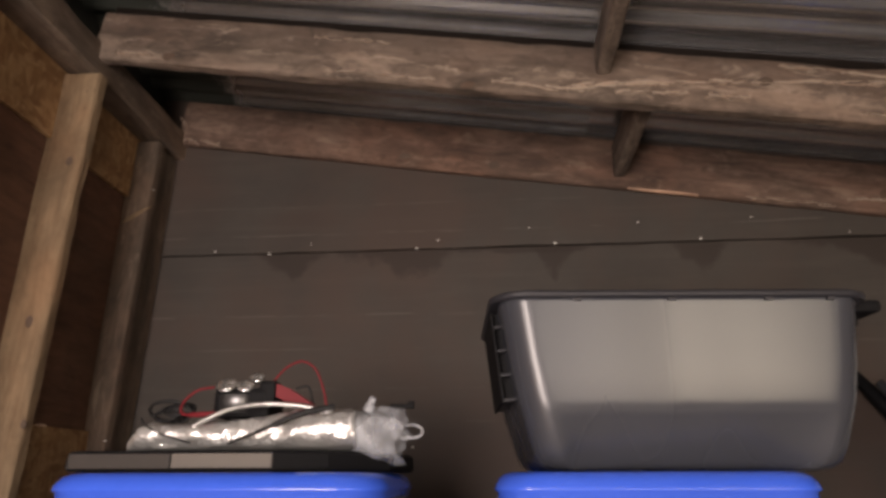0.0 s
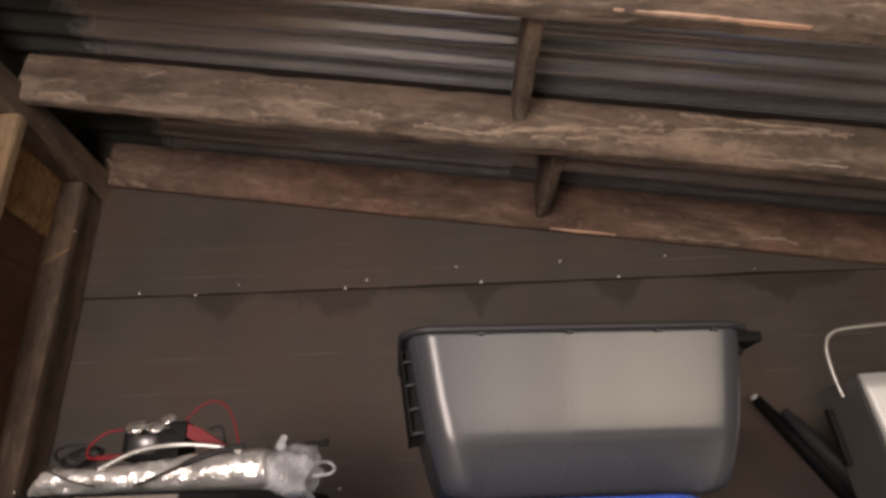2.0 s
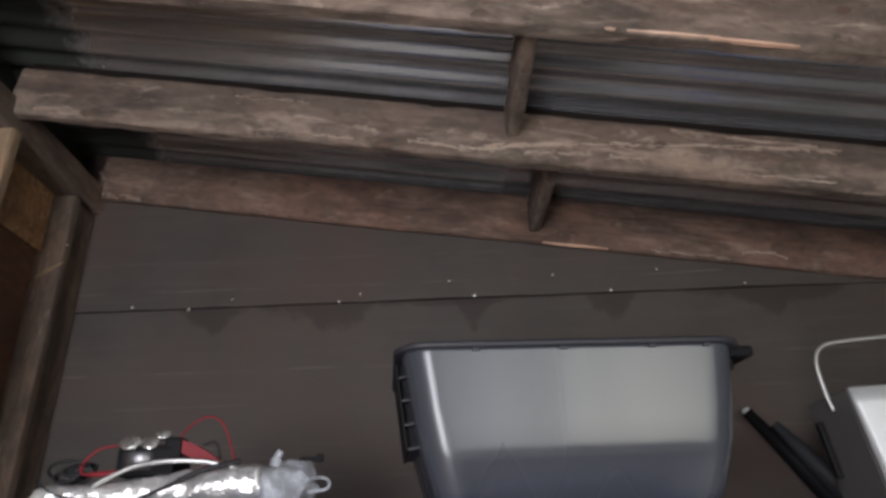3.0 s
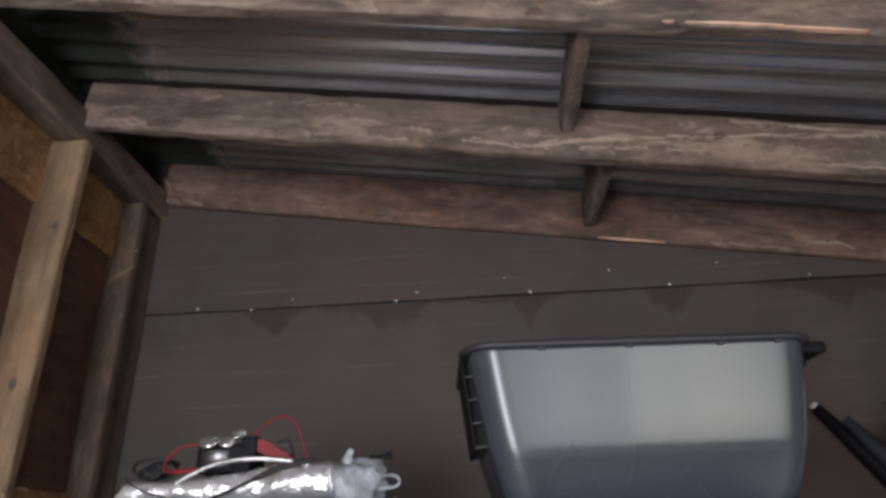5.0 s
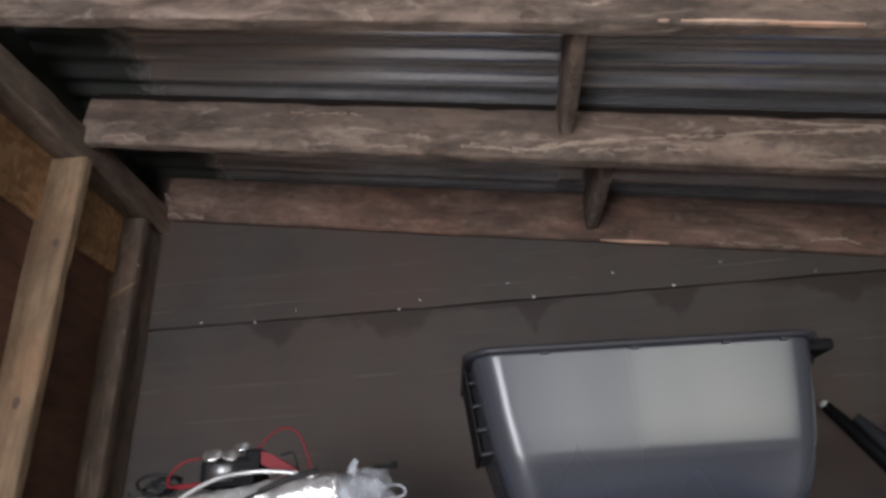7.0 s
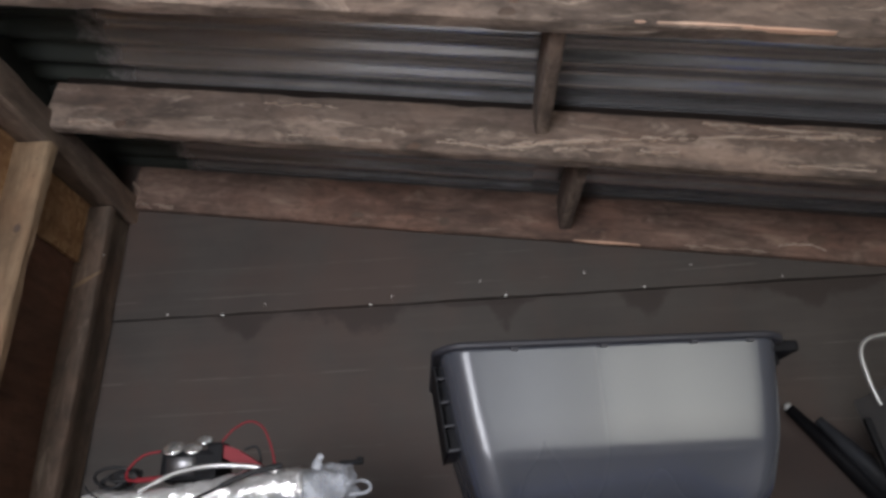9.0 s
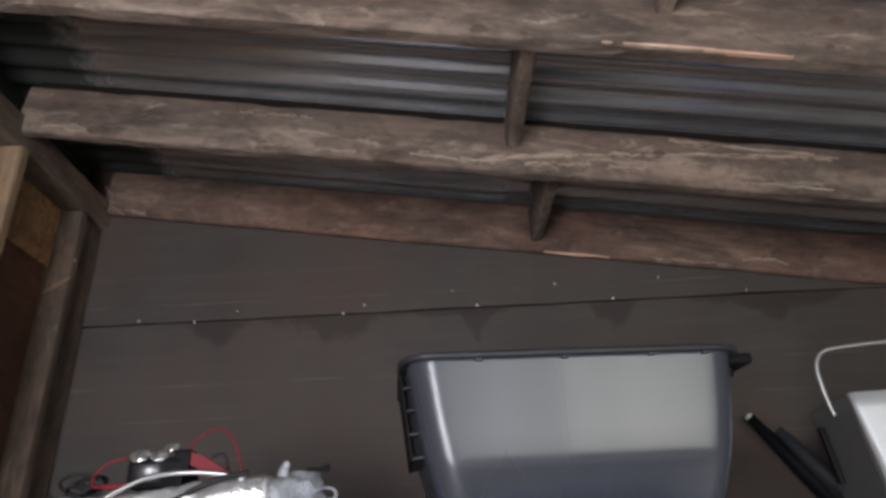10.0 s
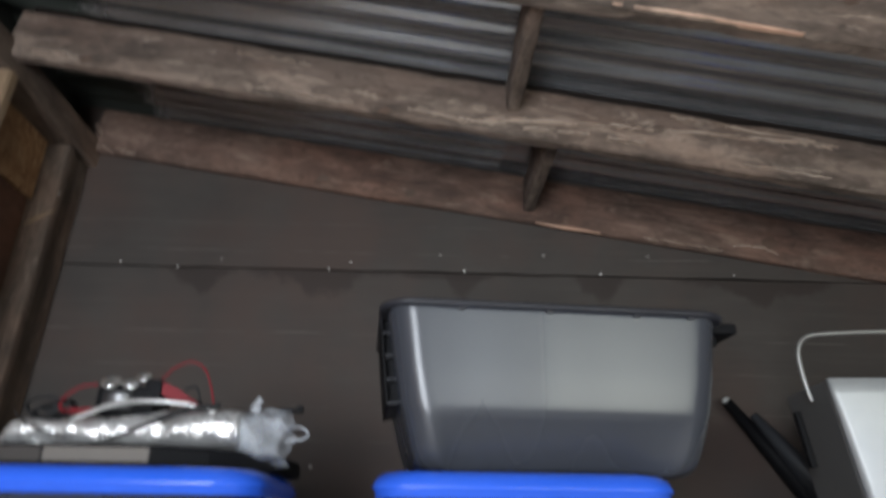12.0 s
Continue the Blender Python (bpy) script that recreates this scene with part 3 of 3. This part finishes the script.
# wall plate and studs
bm = timber(NORTH - SOUTH, 0.13, 0.125, 51, 0.003, 0.008)
tagged(part("wall_plate", bm, M["dark_wood"], None, "", Matrix.Translation((-1.396, SOUTH, 2.56)) @ pose(0, 0, 0, 0, 0, 90)), "dark timber plate along the top of the studs", "wall plate")
# the two corner studs use a darker brown wood than the other studs
for y, x1, mat, label in ((1.594, -1.354, "stud", "pale weathered wall stud nearest the corner"), (2.11, -1.392, "corner_wood", "dark weathered corner stud beside the end wall"), (2.17, -1.412, "corner_wood", "dark weathered corner post against the end wall"), (0.98, -1.362, "stud", "weathered wall stud of the side wall"), (0.37, -1.362, "stud", "weathered wall stud of the side wall"), (-0.25, -1.362, "stud", "weathered wall stud of the side wall"), (-0.86, -1.362, "stud", "weathered wall stud of the side wall"), (-1.5, -1.362, "stud", "weathered wall stud of the side wall")):
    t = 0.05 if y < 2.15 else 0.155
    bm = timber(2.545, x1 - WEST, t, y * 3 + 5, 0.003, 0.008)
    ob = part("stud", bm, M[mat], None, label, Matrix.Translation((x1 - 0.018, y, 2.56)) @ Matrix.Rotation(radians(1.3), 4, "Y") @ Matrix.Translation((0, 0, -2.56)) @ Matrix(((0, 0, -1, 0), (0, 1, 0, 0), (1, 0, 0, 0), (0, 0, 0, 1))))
    tagged(ob, label, "stud", "side wall studs")
    if 1.5 < y < 1.7:
        for kx, kz, w in ((-1.425, 2.19, 0.012), (-1.45, 1.62, 0.014), (-1.40, 1.30, 0.010)):
            bm = bmesh.new()
            bmesh.ops.create_uvsphere(bm, u_segments=12, v_segments=8, radius=1.0, matrix=Matrix.LocRotScale((kx, y + 0.002, kz), None, (w, 0.006, w * 1.5)))
            fixed_to(part("knot", bm, M["knot"], None, "dark knot", smooth=True), ob)
    for z in (2.47, 2.40):
        nail = fixed_to(new("nail", rusty_nail_mesh), ob)
        nail.matrix_basis = Matrix.LocRotScale((x1 - 0.06 - 0.03 * math.sin(z * 40 + y), y - 0.001, z), None, (0.003, 0.003, 0.003))
    if 2.0 < y < 2.15:
        scuff = bmesh.new()
        ring_loft(scuff, [[(x1 - 0.125 + 0.115 * t, y - 0.003, 2.165 + 0.07 * t + d) for d in (-w, w)] + [(x1 - 0.125 + 0.115 * t, y + 0.004, 2.165 + 0.07 * t + d) for d in (w, -w)] for t, w in ((0, 0.003), (0.2, 0.009), (0.45, 0.012), (0.75, 0.007), (1, 0.002))])
        fixed_to(part("scuff", scuff, M["stud"], None, "pale torn scuff"), ob)
        for z in (2.31, 1.28):
            nail = fixed_to(new("nail", nail_mesh), ob)
            nail.matrix_basis = Matrix.LocRotScale((x1 - 0.03 - 0.02 * math.sin(z * 40), y - 0.001, z), None, (0.0035, 0.004, 0.0035))


# ---- storage totes ----
def tote_body(bm, hx, hy, h, r, taper=0.03, wall=0.004):
    rings = [round_rect(hx - taper - 0.01, hy - taper - 0.01, r, 0.0), round_rect(hx - taper, hy - taper, r, 0.008), round_rect(hx, hy, r, h),
             round_rect(hx - wall, hy - wall, r, h), round_rect(hx - taper - wall, hy - taper - wall, r, 0.012)]
    return ring_loft(bm, rings)


def lidded_tote(x, y, z, hx, hy, h, label, group, turn=0.0, r=0.09):
    t = thing("storage_tote", label, "storage tote", pose(x, y, z, 0, 0, turn), group)
    bm = tote_body(bmesh.new(), hx - 0.02, hy - 0.02, h - 0.012, r)
    part("body", bm, M["grey_plastic"], t, smooth=True)
    bm = bmesh.new()
    lip = [(0.018, 0.050), (0.008, 0.050), (0.005, 0.047), (0.005, 0.036), (0.0, 0.033), (0.0, 0.029), (0.003, 0.020), (0.009, 0.010), (0.018, 0.003), (0.030, 0.0), (0.052, 0.0), (0.058, 0.006)]
    ring_loft(bm, [round_rect(hx - i, hy - i, r, h - d) for i, d in lip] + [round_rect(hx - 0.2, hy - 0.15, 0.03, h - 0.006)])
    part("lid", bm, M["blue"], t, "glossy blue snap-on lid", smooth=True)
    for s in (-1, 1):
        bm = bmesh.new()
        box(bm, s * (hx - 0.012) - 0.012, s * (hx - 0.012) + 0.012, -0.07, 0.07, h - 0.11, h - 0.047, 0.006)
        part("handle", bm, M["grey_dark"], t)
    return t


LID_Z = 1.152
for i in range(3):
    lidded_tote(-0.507, 1.14, LID_Z / 3 * i, 0.336, 0.25, LID_Z / 3, "wide grey storage tote with a blue lid", "stacked totes")
    lidded_tote(0.328, 1.11, LID_Z / 3 * i, 0.295, 0.21, LID_Z / 3, "narrow grey storage tote with a blue lid", "stacked totes", r=0.07)
for i in range(2):
    lidded_tote(1.62, 1.72, 0.45 * i, 0.3, 0.22, 0.45, "grey storage tote with a blue lid under a white case", "stacked totes")

# the open grey tote on top
tote = thing("open_tote", "large open grey plastic tote on a blue lid", "storage tote", pose(0.395, 1.16, LID_Z + 0.002, 0, 0, 4.3))
TH = 0.326
bm = bmesh.new()
def recessed(ring, depth, n=10):
    """Adds points to the ring's front edge, set back by depth between the corners."""
    half = len(ring) * 3 // 4
    a, b = Vector(ring[half - 1]), Vector(ring[half])
    mid = []
    for i in range(1, n):
        t = i / n
        ease = min(1.0, min(t, 1 - t) / 0.09)
        mid.append(tuple(a.lerp(b, t if 1 < i < n - 1 else (0.035 if i == 1 else 0.965)) + Vector((0, depth * ease * ease * (3 - 2 * ease), 0))))
    return ring[:half] + mid + ring[half:]


prof = [(0.0, 0.268, 0.162, 0.045, 0.012), (0.005, 0.282, 0.176, 0.048, 0.015), (0.014, 0.292, 0.188, 0.05, 0.019), (0.028, 0.299, 0.1985, 0.052, 0.0205), (0.044, 0.304, 0.2065, 0.053, 0.0185), (0.086, 0.316, 0.2180, 0.056, 0.007), (0.096, 0.3185, 0.2205, 0.056, 0.003), (0.102, 0.320, 0.2222, 0.057, 0.001), (0.109, 0.3215, 0.2238, 0.057, 0.0), (0.126, 0.327, 0.2262, 0.057, 0.0),
        (0.2, 0.342, 0.2295, 0.058, 0.0), (TH - 0.01, 0.360, 0.235, 0.060, 0.0), (TH, 0.361, 0.236, 0.060, 0.0), (TH, 0.351, 0.231, 0.058, 0.0), (TH - 0.004, 0.351, 0.231, 0.058, 0.0), (0.118, 0.317, 0.218, 0.052, 0.0), (0.016, 0.28, 0.17, 0.045, 0.0)]
ring_loft(bm, [recessed(round_rect(hx, hy, r, z, 10), depth) for z, hx, hy, r, depth in prof])
part("body", bm, M["grey_plastic"], tote, smooth=True)
bm = bmesh.new()
ring_loft(bm, [round_rect(hx, hy, 0.072, z, 10) for z, hx, hy in ((TH - 0.003, 0.350, 0.234), (TH - 0.005, 0.374, 0.243), (TH - 0.001, 0.380, 0.247), (TH + 0.006, 0.380, 0.247), (TH + 0.010, 0.374, 0.242), (TH + 0.005, 0.346, 0.230))], False, False)
part("rim", bm, M["rim"], tote, "dark rolled rim", smooth=True)
for x in (-0.21, -0.025, 0.165, 0.285):
    bm = bmesh.new()
    box(bm, x - 0.008, x + 0.008, -0.2425, -0.2335, TH - 0.011, TH - 0.003, 0.002)
    part("rim_lug", bm, M["rim"], tote)
handle = part("handle", box(bmesh.new(), -0.382, -0.377, -0.15, 0.09, TH - 0.197, TH - 0.012, 0.002), M["black"], tote, "black ribbed plastic handle", Matrix.Translation((-0.370, 0, TH)) @ Matrix.Rotation(radians(-6.5), 4, "Y") @ Matrix.Translation((0.374, 0, -TH)))
# added black plate that stands for the shade in the hollows between ribs
part("web", box(bmesh.new(), -0.376, -0.300, -0.125, -0.115, TH - 0.196, TH - 0.012), M["black"], handle)
for i in range(4):
    z = TH - 0.195 + i * 0.050
    part("rib", box(bmesh.new(), -0.381, -0.302, -0.148, 0.085, z, z + 0.005, 0.0015), M["rim"], handle)
handle = part("handle", box(bmesh.new(), 0.352, 0.428, -0.17, 0.10, TH - 0.018, TH + 0.009, 0.010), M["black"], tote, "black ribbed plastic handle")
part("latch", box(bmesh.new(), 0.366, 0.392, -0.14, -0.10, TH - 0.040, TH - 0.016, 0.006), M["black"], handle)

# ---- on the wide tote: flat case, foil bag, terminal block and wires ----
CASE_Z = LID_Z + 0.002
case = thing("flat_case", "flat black plastic case with a worn grey label", "case")
outline = [(-0.825, 0.955), (-0.395, 0.945), (-0.30, 1.00), (-0.19, 1.10), (-0.165, 1.30), (-0.845, 1.33)]


def inset(pts, d):
    cx, cy = sum(p[0] for p in pts) / len(pts), sum(p[1] for p in pts) / len(pts)
    return [(p[0] + (cx - p[0]) * d, p[1] + (cy - p[1]) * d) for p in pts]


bm = bmesh.new()
ring_loft(bm, [[(*p, z) for p in inset(outline, d)] for z, d in ((CASE_Z, 0.03), (CASE_Z + 0.004, 0.005), (CASE_Z + 0.01, 0.0), (CASE_Z + 0.034, 0.008), (CASE_Z + 0.040, 0.03))])
part("shell", bm, M["black"], case)
bm = bmesh.new()
box(bm, -0.600, -0.398, 0.9435, 0.9475, CASE_Z + 0.007, CASE_Z + 0.034, 0.001)
part("label_strip", bm, M["label"], case, "worn pale grey label strip")
# lighter strip that paints the sheen of the black case's front face
bm = bmesh.new()
box(bm, -0.815, -0.606, 0.9475, 0.9510, CASE_Z + 0.006, CASE_Z + 0.034, 0.001)
part("front_strip", bm, M["strip"], case, "brown-grey strip coloured as the case's lit front face")

BAG_Y = 1.13
BAG_Z = CASE_Z + 0.041
bag = thing("foil_bag", "crumpled silver bubble-foil bag with a clear plastic end", "bag")
bm = bmesh.new()
rings = []
n, m = 70, 36
for i in range(n + 1):
    t = i / n
    x = -0.785 + 0.53 * t
    full = min(1.0, (t / 0.10) ** 0.5) if t < 0.10 else 1.0
    hh = (0.026 + 0.019 * t + 0.003 * math.sin(9 * t + 0.5)) * full
    hy = (0.095 + 0.02 * t) * full
    ring = []
    for j in range(m):
        a = 2 * math.pi * j / m
        c, s = math.cos(a), math.sin(a)
        y, z = hy * math.copysign(abs(c) ** 0.6, c), hh * math.copysign(abs(s) ** 0.7, s)
        p = Vector((x * 9, y * 9, z * 12))
        d = 0.024 * (0.25 - abs(noise.noise(p))) + 0.017 * (0.2 - abs(noise.noise(p * 2.3 + Vector((3, 1, 2))))) + 0.006 * noise.noise(p * 6)
        k2 = 1 + d / max(0.03, math.hypot(y, z)) * (1.0 if z > -0.02 else 0.2)
        ring.append((x + 0.01 * noise.noise(p * 1.7), BAG_Y + y * k2, max(BAG_Z, BAG_Z + hh + z * k2)))
    rings.append(ring)
ring_loft(bm, rings)
part("foil_body", bm, M["foil"], bag, smooth=True)
bm = bmesh.new()
rings = []
n, m = 26, 40
for i in range(n + 1):
    t = i / n
    x = -0.285 + 0.125 * t
    h0 = 0.045 + 0.026 * t - 0.018 * max(0, t - 0.6) / 0.4
    ring = []
    for j in range(m):
        a = 2 * math.pi * j / m
        flute = 1 + 0.16 * t * math.sin(5 * a + 1.0) + 0.10 * t * noise.noise(Vector((x * 18, a * 2, 3)))
        c, s = math.cos(a), math.sin(a)
        ring.append((x + 0.02 * t * noise.noise(Vector((c * 2, s * 2, 6))), BAG_Y - 0.05 * t + 0.09 * (1 - 0.25 * t) * c * flute, BAG_Z + 0.041 - 0.012 * t + h0 * s * flute))
    rings.append(ring)
ring_loft(bm, rings, False, False)
part("clear_end", bm, M["clear"], bag, "milky clear plastic end", smooth=True)
bm = tube(bmesh.new(), spline([(-0.175, 1.10, 1.245), (-0.14, 1.09, 1.250), (-0.122, 1.09, 1.240), (-0.128, 1.09, 1.226), (-0.17, 1.10, 1.222)]), 0.0035)
part("loop", bm, M["clear"], bag, "clear plastic hanging loop", smooth=True)
bm = tube(bmesh.new(), spline([(-0.235, 1.06, 1.275), (-0.23, 1.06, 1.292), (-0.223, 1.06, 1.306)]), [0.012] * 8 + [0.008] * 8 + [0.003])
part("torn_tip", bm, M["clear"], bag, "clear plastic torn corner", smooth=True)

hoop = thing("metal_hoop", "curved aluminium tube lying on the foil bag", "tube")
part("tube", tube(bmesh.new(), spline([(-0.605, 1.03, 1.246), (-0.565, 1.03, 1.266), (-0.515, 1.03, 1.284), (-0.445, 1.03, 1.291), (-0.37, 1.04, 1.286), (-0.305, 1.05, 1.272)]), 0.0052, 10), M["alu"], hoop, smooth=True)

strap = thing("black_strap", "thin black strap tied across the foil bag", "strap")
part("band", tube(bmesh.new(), spline([(-0.515, 1.006, 1.210), (-0.475, 1.004, 1.224), (-0.415, 1.002, 1.248), (-0.365, 1.006, 1.268), (-0.300, 1.03, 1.284)]), [0.003] * 16 + [0.0062] * 17, 6), M["black_soft"], strap, smooth=True)
strap2 = thing("black_string", "thin black string lying over the end of the bag", "string")
part("cord", tube(bmesh.new(), spline([(-0.715, 1.02, 1.262), (-0.70, 1.01, 1.250), (-0.668, 1.006, 1.232), (-0.628, 1.004, 1.220), (-0.595, 1.008, 1.211)]), 0.0022, 6), M["black_soft"], strap2, smooth=True)
cable = thing("black_cable", "tangled black cable behind the foil bag", "cable")
pts = []
for i in range(60):
    a = i * 0.55
    pts.append((-0.70 + 0.045 * math.cos(a) + 0.02 * math.sin(a * 0.37), 1.13 + 0.03 * math.sin(a * 0.9), 1.283 + 0.016 * math.sin(a) + 0.01 * math.sin(a * 0.31)))
part("cord", tube(bmesh.new(), pts, 0.004, 6), M["black_soft"], cable, smooth=True)

block = thing("terminal_block", "black terminal block with three silver caps on the foil bag", "terminal block")
bm = bmesh.new()
box(bm, -0.592, -0.462, 1.088, 1.20, 1.268, 1.336, 0.014)
part("body", bm, M["black"], block)


def cap(x, y, z, r, tilt, turn):
    """A domed cup on a short barrel; its face looks out along its own z."""
    n = 20
    rr = [(-0.010, r * 0.72), (-0.006, r * 0.95), (-0.002, r * 1.03), (0.002, r * 1.03), (0.002, r * 0.94), (0.004, r * 0.75), (0.006, r * 0.45), (0.0065, r * 0.1)]
    bm = bmesh.new()
    ring_loft(bm, [[(q * math.cos(2 * math.pi * i / n), q * math.sin(2 * math.pi * i / n), h) for i in range(n)] for h, q in rr])
    part("cap", bm, M["chrome"], block, "shiny silver domed cap", pose(x, y, z, tilt, 0, turn), smooth=True)


cap(-0.562, 1.085, 1.341, 0.022, 44, 0)
cap(-0.520, 1.090, 1.339, 0.019, 42, 12)
cap(-0.510, 1.13, 1.362, 0.017, 42, 8)
bm = bmesh.new()
n = 24
ring_loft(bm, [[(-0.542 + q * math.cos(2 * math.pi * i / n), 1.095 + 0.6 * q * math.sin(2 * math.pi * i / n), z) for i in range(n)] for z, q in ((1.28, 0.034), (1.316, 0.036), (1.319, 0.033))])
part("barrel", bm, M["gunmetal"], block, "glossy dark ribbed barrel", smooth=True)
bm = bmesh.new()
box(bm, -0.49, -0.452, 1.09, 1.14, 1.30, 1.350, 0.008)
part("knob", bm, M["black"], block)

lead = thing("red_lead", "red electric lead with a spring clamp", "wire")
part("wire", tube(bmesh.new(), spline([(-0.462, 1.11, 1.352), (-0.437, 1.11, 1.379), (-0.402, 1.11, 1.394), (-0.370, 1.11, 1.378), (-0.349, 1.11, 1.335), (-0.336, 1.11, 1.285)]), 0.0026, 8), M["red"], lead, smooth=True)
bm = bmesh.new()
ring_loft(bm, [[(x, 1.10 + dy, z + dz) for dy, dz in ((-0.014, -w), (0.014, -w), (0.014, w), (-0.014, w))] for x, z, w in ((-0.448, 1.328, 0.014), (-0.416, 1.312, 0.017), (-0.376, 1.292, 0.012), (-0.346, 1.279, 0.004))])
part("clamp", bm, M["red"], lead, "red clamp handle")
lead2 = thing("red_lead", "short red electric lead looped beside the block", "wire")
part("wire", tube(bmesh.new(), spline([(-0.600, 1.11, 1.338), (-0.635, 1.10, 1.330), (-0.660, 1.09, 1.302), (-0.655, 1.08, 1.278), (-0.62, 1.07, 1.274), (-0.575, 1.07, 1.276)]), [0.0032] * 30 + [0.006] * 11, 8), M["red"], lead2, smooth=True)
wire = thing("black_lead", "thin black lead standing behind the red one", "wire")
part("wire", tube(bmesh.new(), spline([(-0.415, 1.13, 1.335), (-0.39, 1.13, 1.340), (-0.378, 1.13, 1.315), (-0.372, 1.13, 1.27)]), 0.003, 6), M["black_soft"], wire, smooth=True)
plug = thing("black_plug", "small black plug sticking out behind the bag", "plug")
part("body", box(bmesh.new(), -0.205, -0.150, 1.17, 1.185, 1.293, 1.304, 0.003), M["black"], plug)
part("prong", box(bmesh.new(), -0.165, -0.150, 1.172, 1.183, 1.300, 1.310, 0.002), M["black"], plug)

# ---- leaning poles and the white case ----
for n, (x0, x1, label) in enumerate(((1.315, 2.42, "black pole with a pale end cap leaning on the end wall"), (1.385, 2.50, "slate grey pole leaning on the end wall"))):
    pole = thing("black_pole", label, "pole", group="leaning poles")
    top, foot = Vector((x0 + 0.045, 2.27 - 0.06 * n, 1.535 - 0.06 * n)), Vector((x1, 2.12 - 0.06 * n, 0.028))
    part("shaft", tube(bmesh.new(), [top + (foot - top) * i / 6 for i in range(7)], [0.020, 0.036, 0.050, 0.052, 0.052, 0.052, 0.052] if n == 0 else [0.016, 0.044, 0.058, 0.062, 0.062, 0.062, 0.062], 14), M["black" if n == 0 else "slate"], pole, smooth=True)
    if n == 1:
        part("cord", tube(bmesh.new(), [top + (foot - top) * i / 6 + Vector((0.052, -0.025, 0.036)) for i in range(1, 7)], 0.006, 8), M["black"], pole, "thin black cord along the pole", smooth=True)
    if n == 0:
        d = (top - foot).normalized()
        part("end_cap", tube(bmesh.new(), [top - d * 0.004, top + d * 0.012, top + d * 0.017], [0.018, 0.016, 0.008], 14), M["cap_grey"], pole, "pale grey end cap", smooth=True)

case2 = thing("white_case", "white-fronted case with a wire carrying handle", "case", pose(1.615, 1.66, 0.902, 0, 0, -5))
H = 0.575
bm = bmesh.new()
ring_loft(bm, [round_rect(hx, 0.15, 0.02, z, 4) for z, hx in ((0, 0.194), (0.005, 0.199), (H - 0.008, 0.268), (H - 0.002, 0.264))])
part("body", bm, M["case_grey"], case2, "dark grey case body")
bm = bmesh.new()
rings = []
for i in range(13):
    t = i / 12
    z, w = 0.004 + (H - 0.004) * t, 0.192 + 0.076 * t
    bow = 0.006 * math.sin(math.pi * t)
    rings.append([(-w, -0.150, z), (-w + 0.006, -0.156 - bow * 0.3, z), (-w + 0.016, -0.160 - bow, z), (0, -0.166 - bow, z), (w - 0.016, -0.160 - bow, z), (w - 0.006, -0.156 - bow * 0.3, z), (w, -0.150, z), (w, -0.140, z), (-w, -0.140, z)])
ring_loft(bm, rings)
part("front_panel", bm, M["white"], case2, "smooth white front panel", smooth=True)
part("bail", tube(bmesh.new(), spline([(-0.276, -0.05, H - 0.050), (-0.284, -0.05, H - 0.01), (-0.290, -0.05, H + 0.05), (-0.288, -0.05, H + 0.110), (-0.262, -0.05, H + 0.150), (-0.20, -0.05, H + 0.164), (0.0, -0.05, H + 0.172), (0.20, -0.05, H + 0.164), (0.262, -0.05, H + 0.150), (0.288, -0.05, H + 0.110), (0.290, -0.05, H + 0.05), (0.284, -0.05, H - 0.01), (0.276, -0.05, H - 0.050)]), 0.0065, 10), M["bail"], case2, "bent aluminium wire handle", smooth=True)
clip = bmesh.new()
box(clip, -0.288, -0.270, -0.062, -0.038, H - 0.21, H - 0.045, 0.005)
part("hinge_clip", clip, M["black"], case2, "black clip that holds the wire handle", pose(0.012, 0, 0, 0, -7, 0))
bm = tube(bmesh.new(), spline([(-0.09, -0.1675, H - 0.03), (-0.105, -0.1675, H - 0.055), (-0.09, -0.1675, H - 0.08), (-0.06, -0.1675, H - 0.085)]), 0.003, 6)
part("mark", bm, M["logo"], case2, "small curved grey mark")
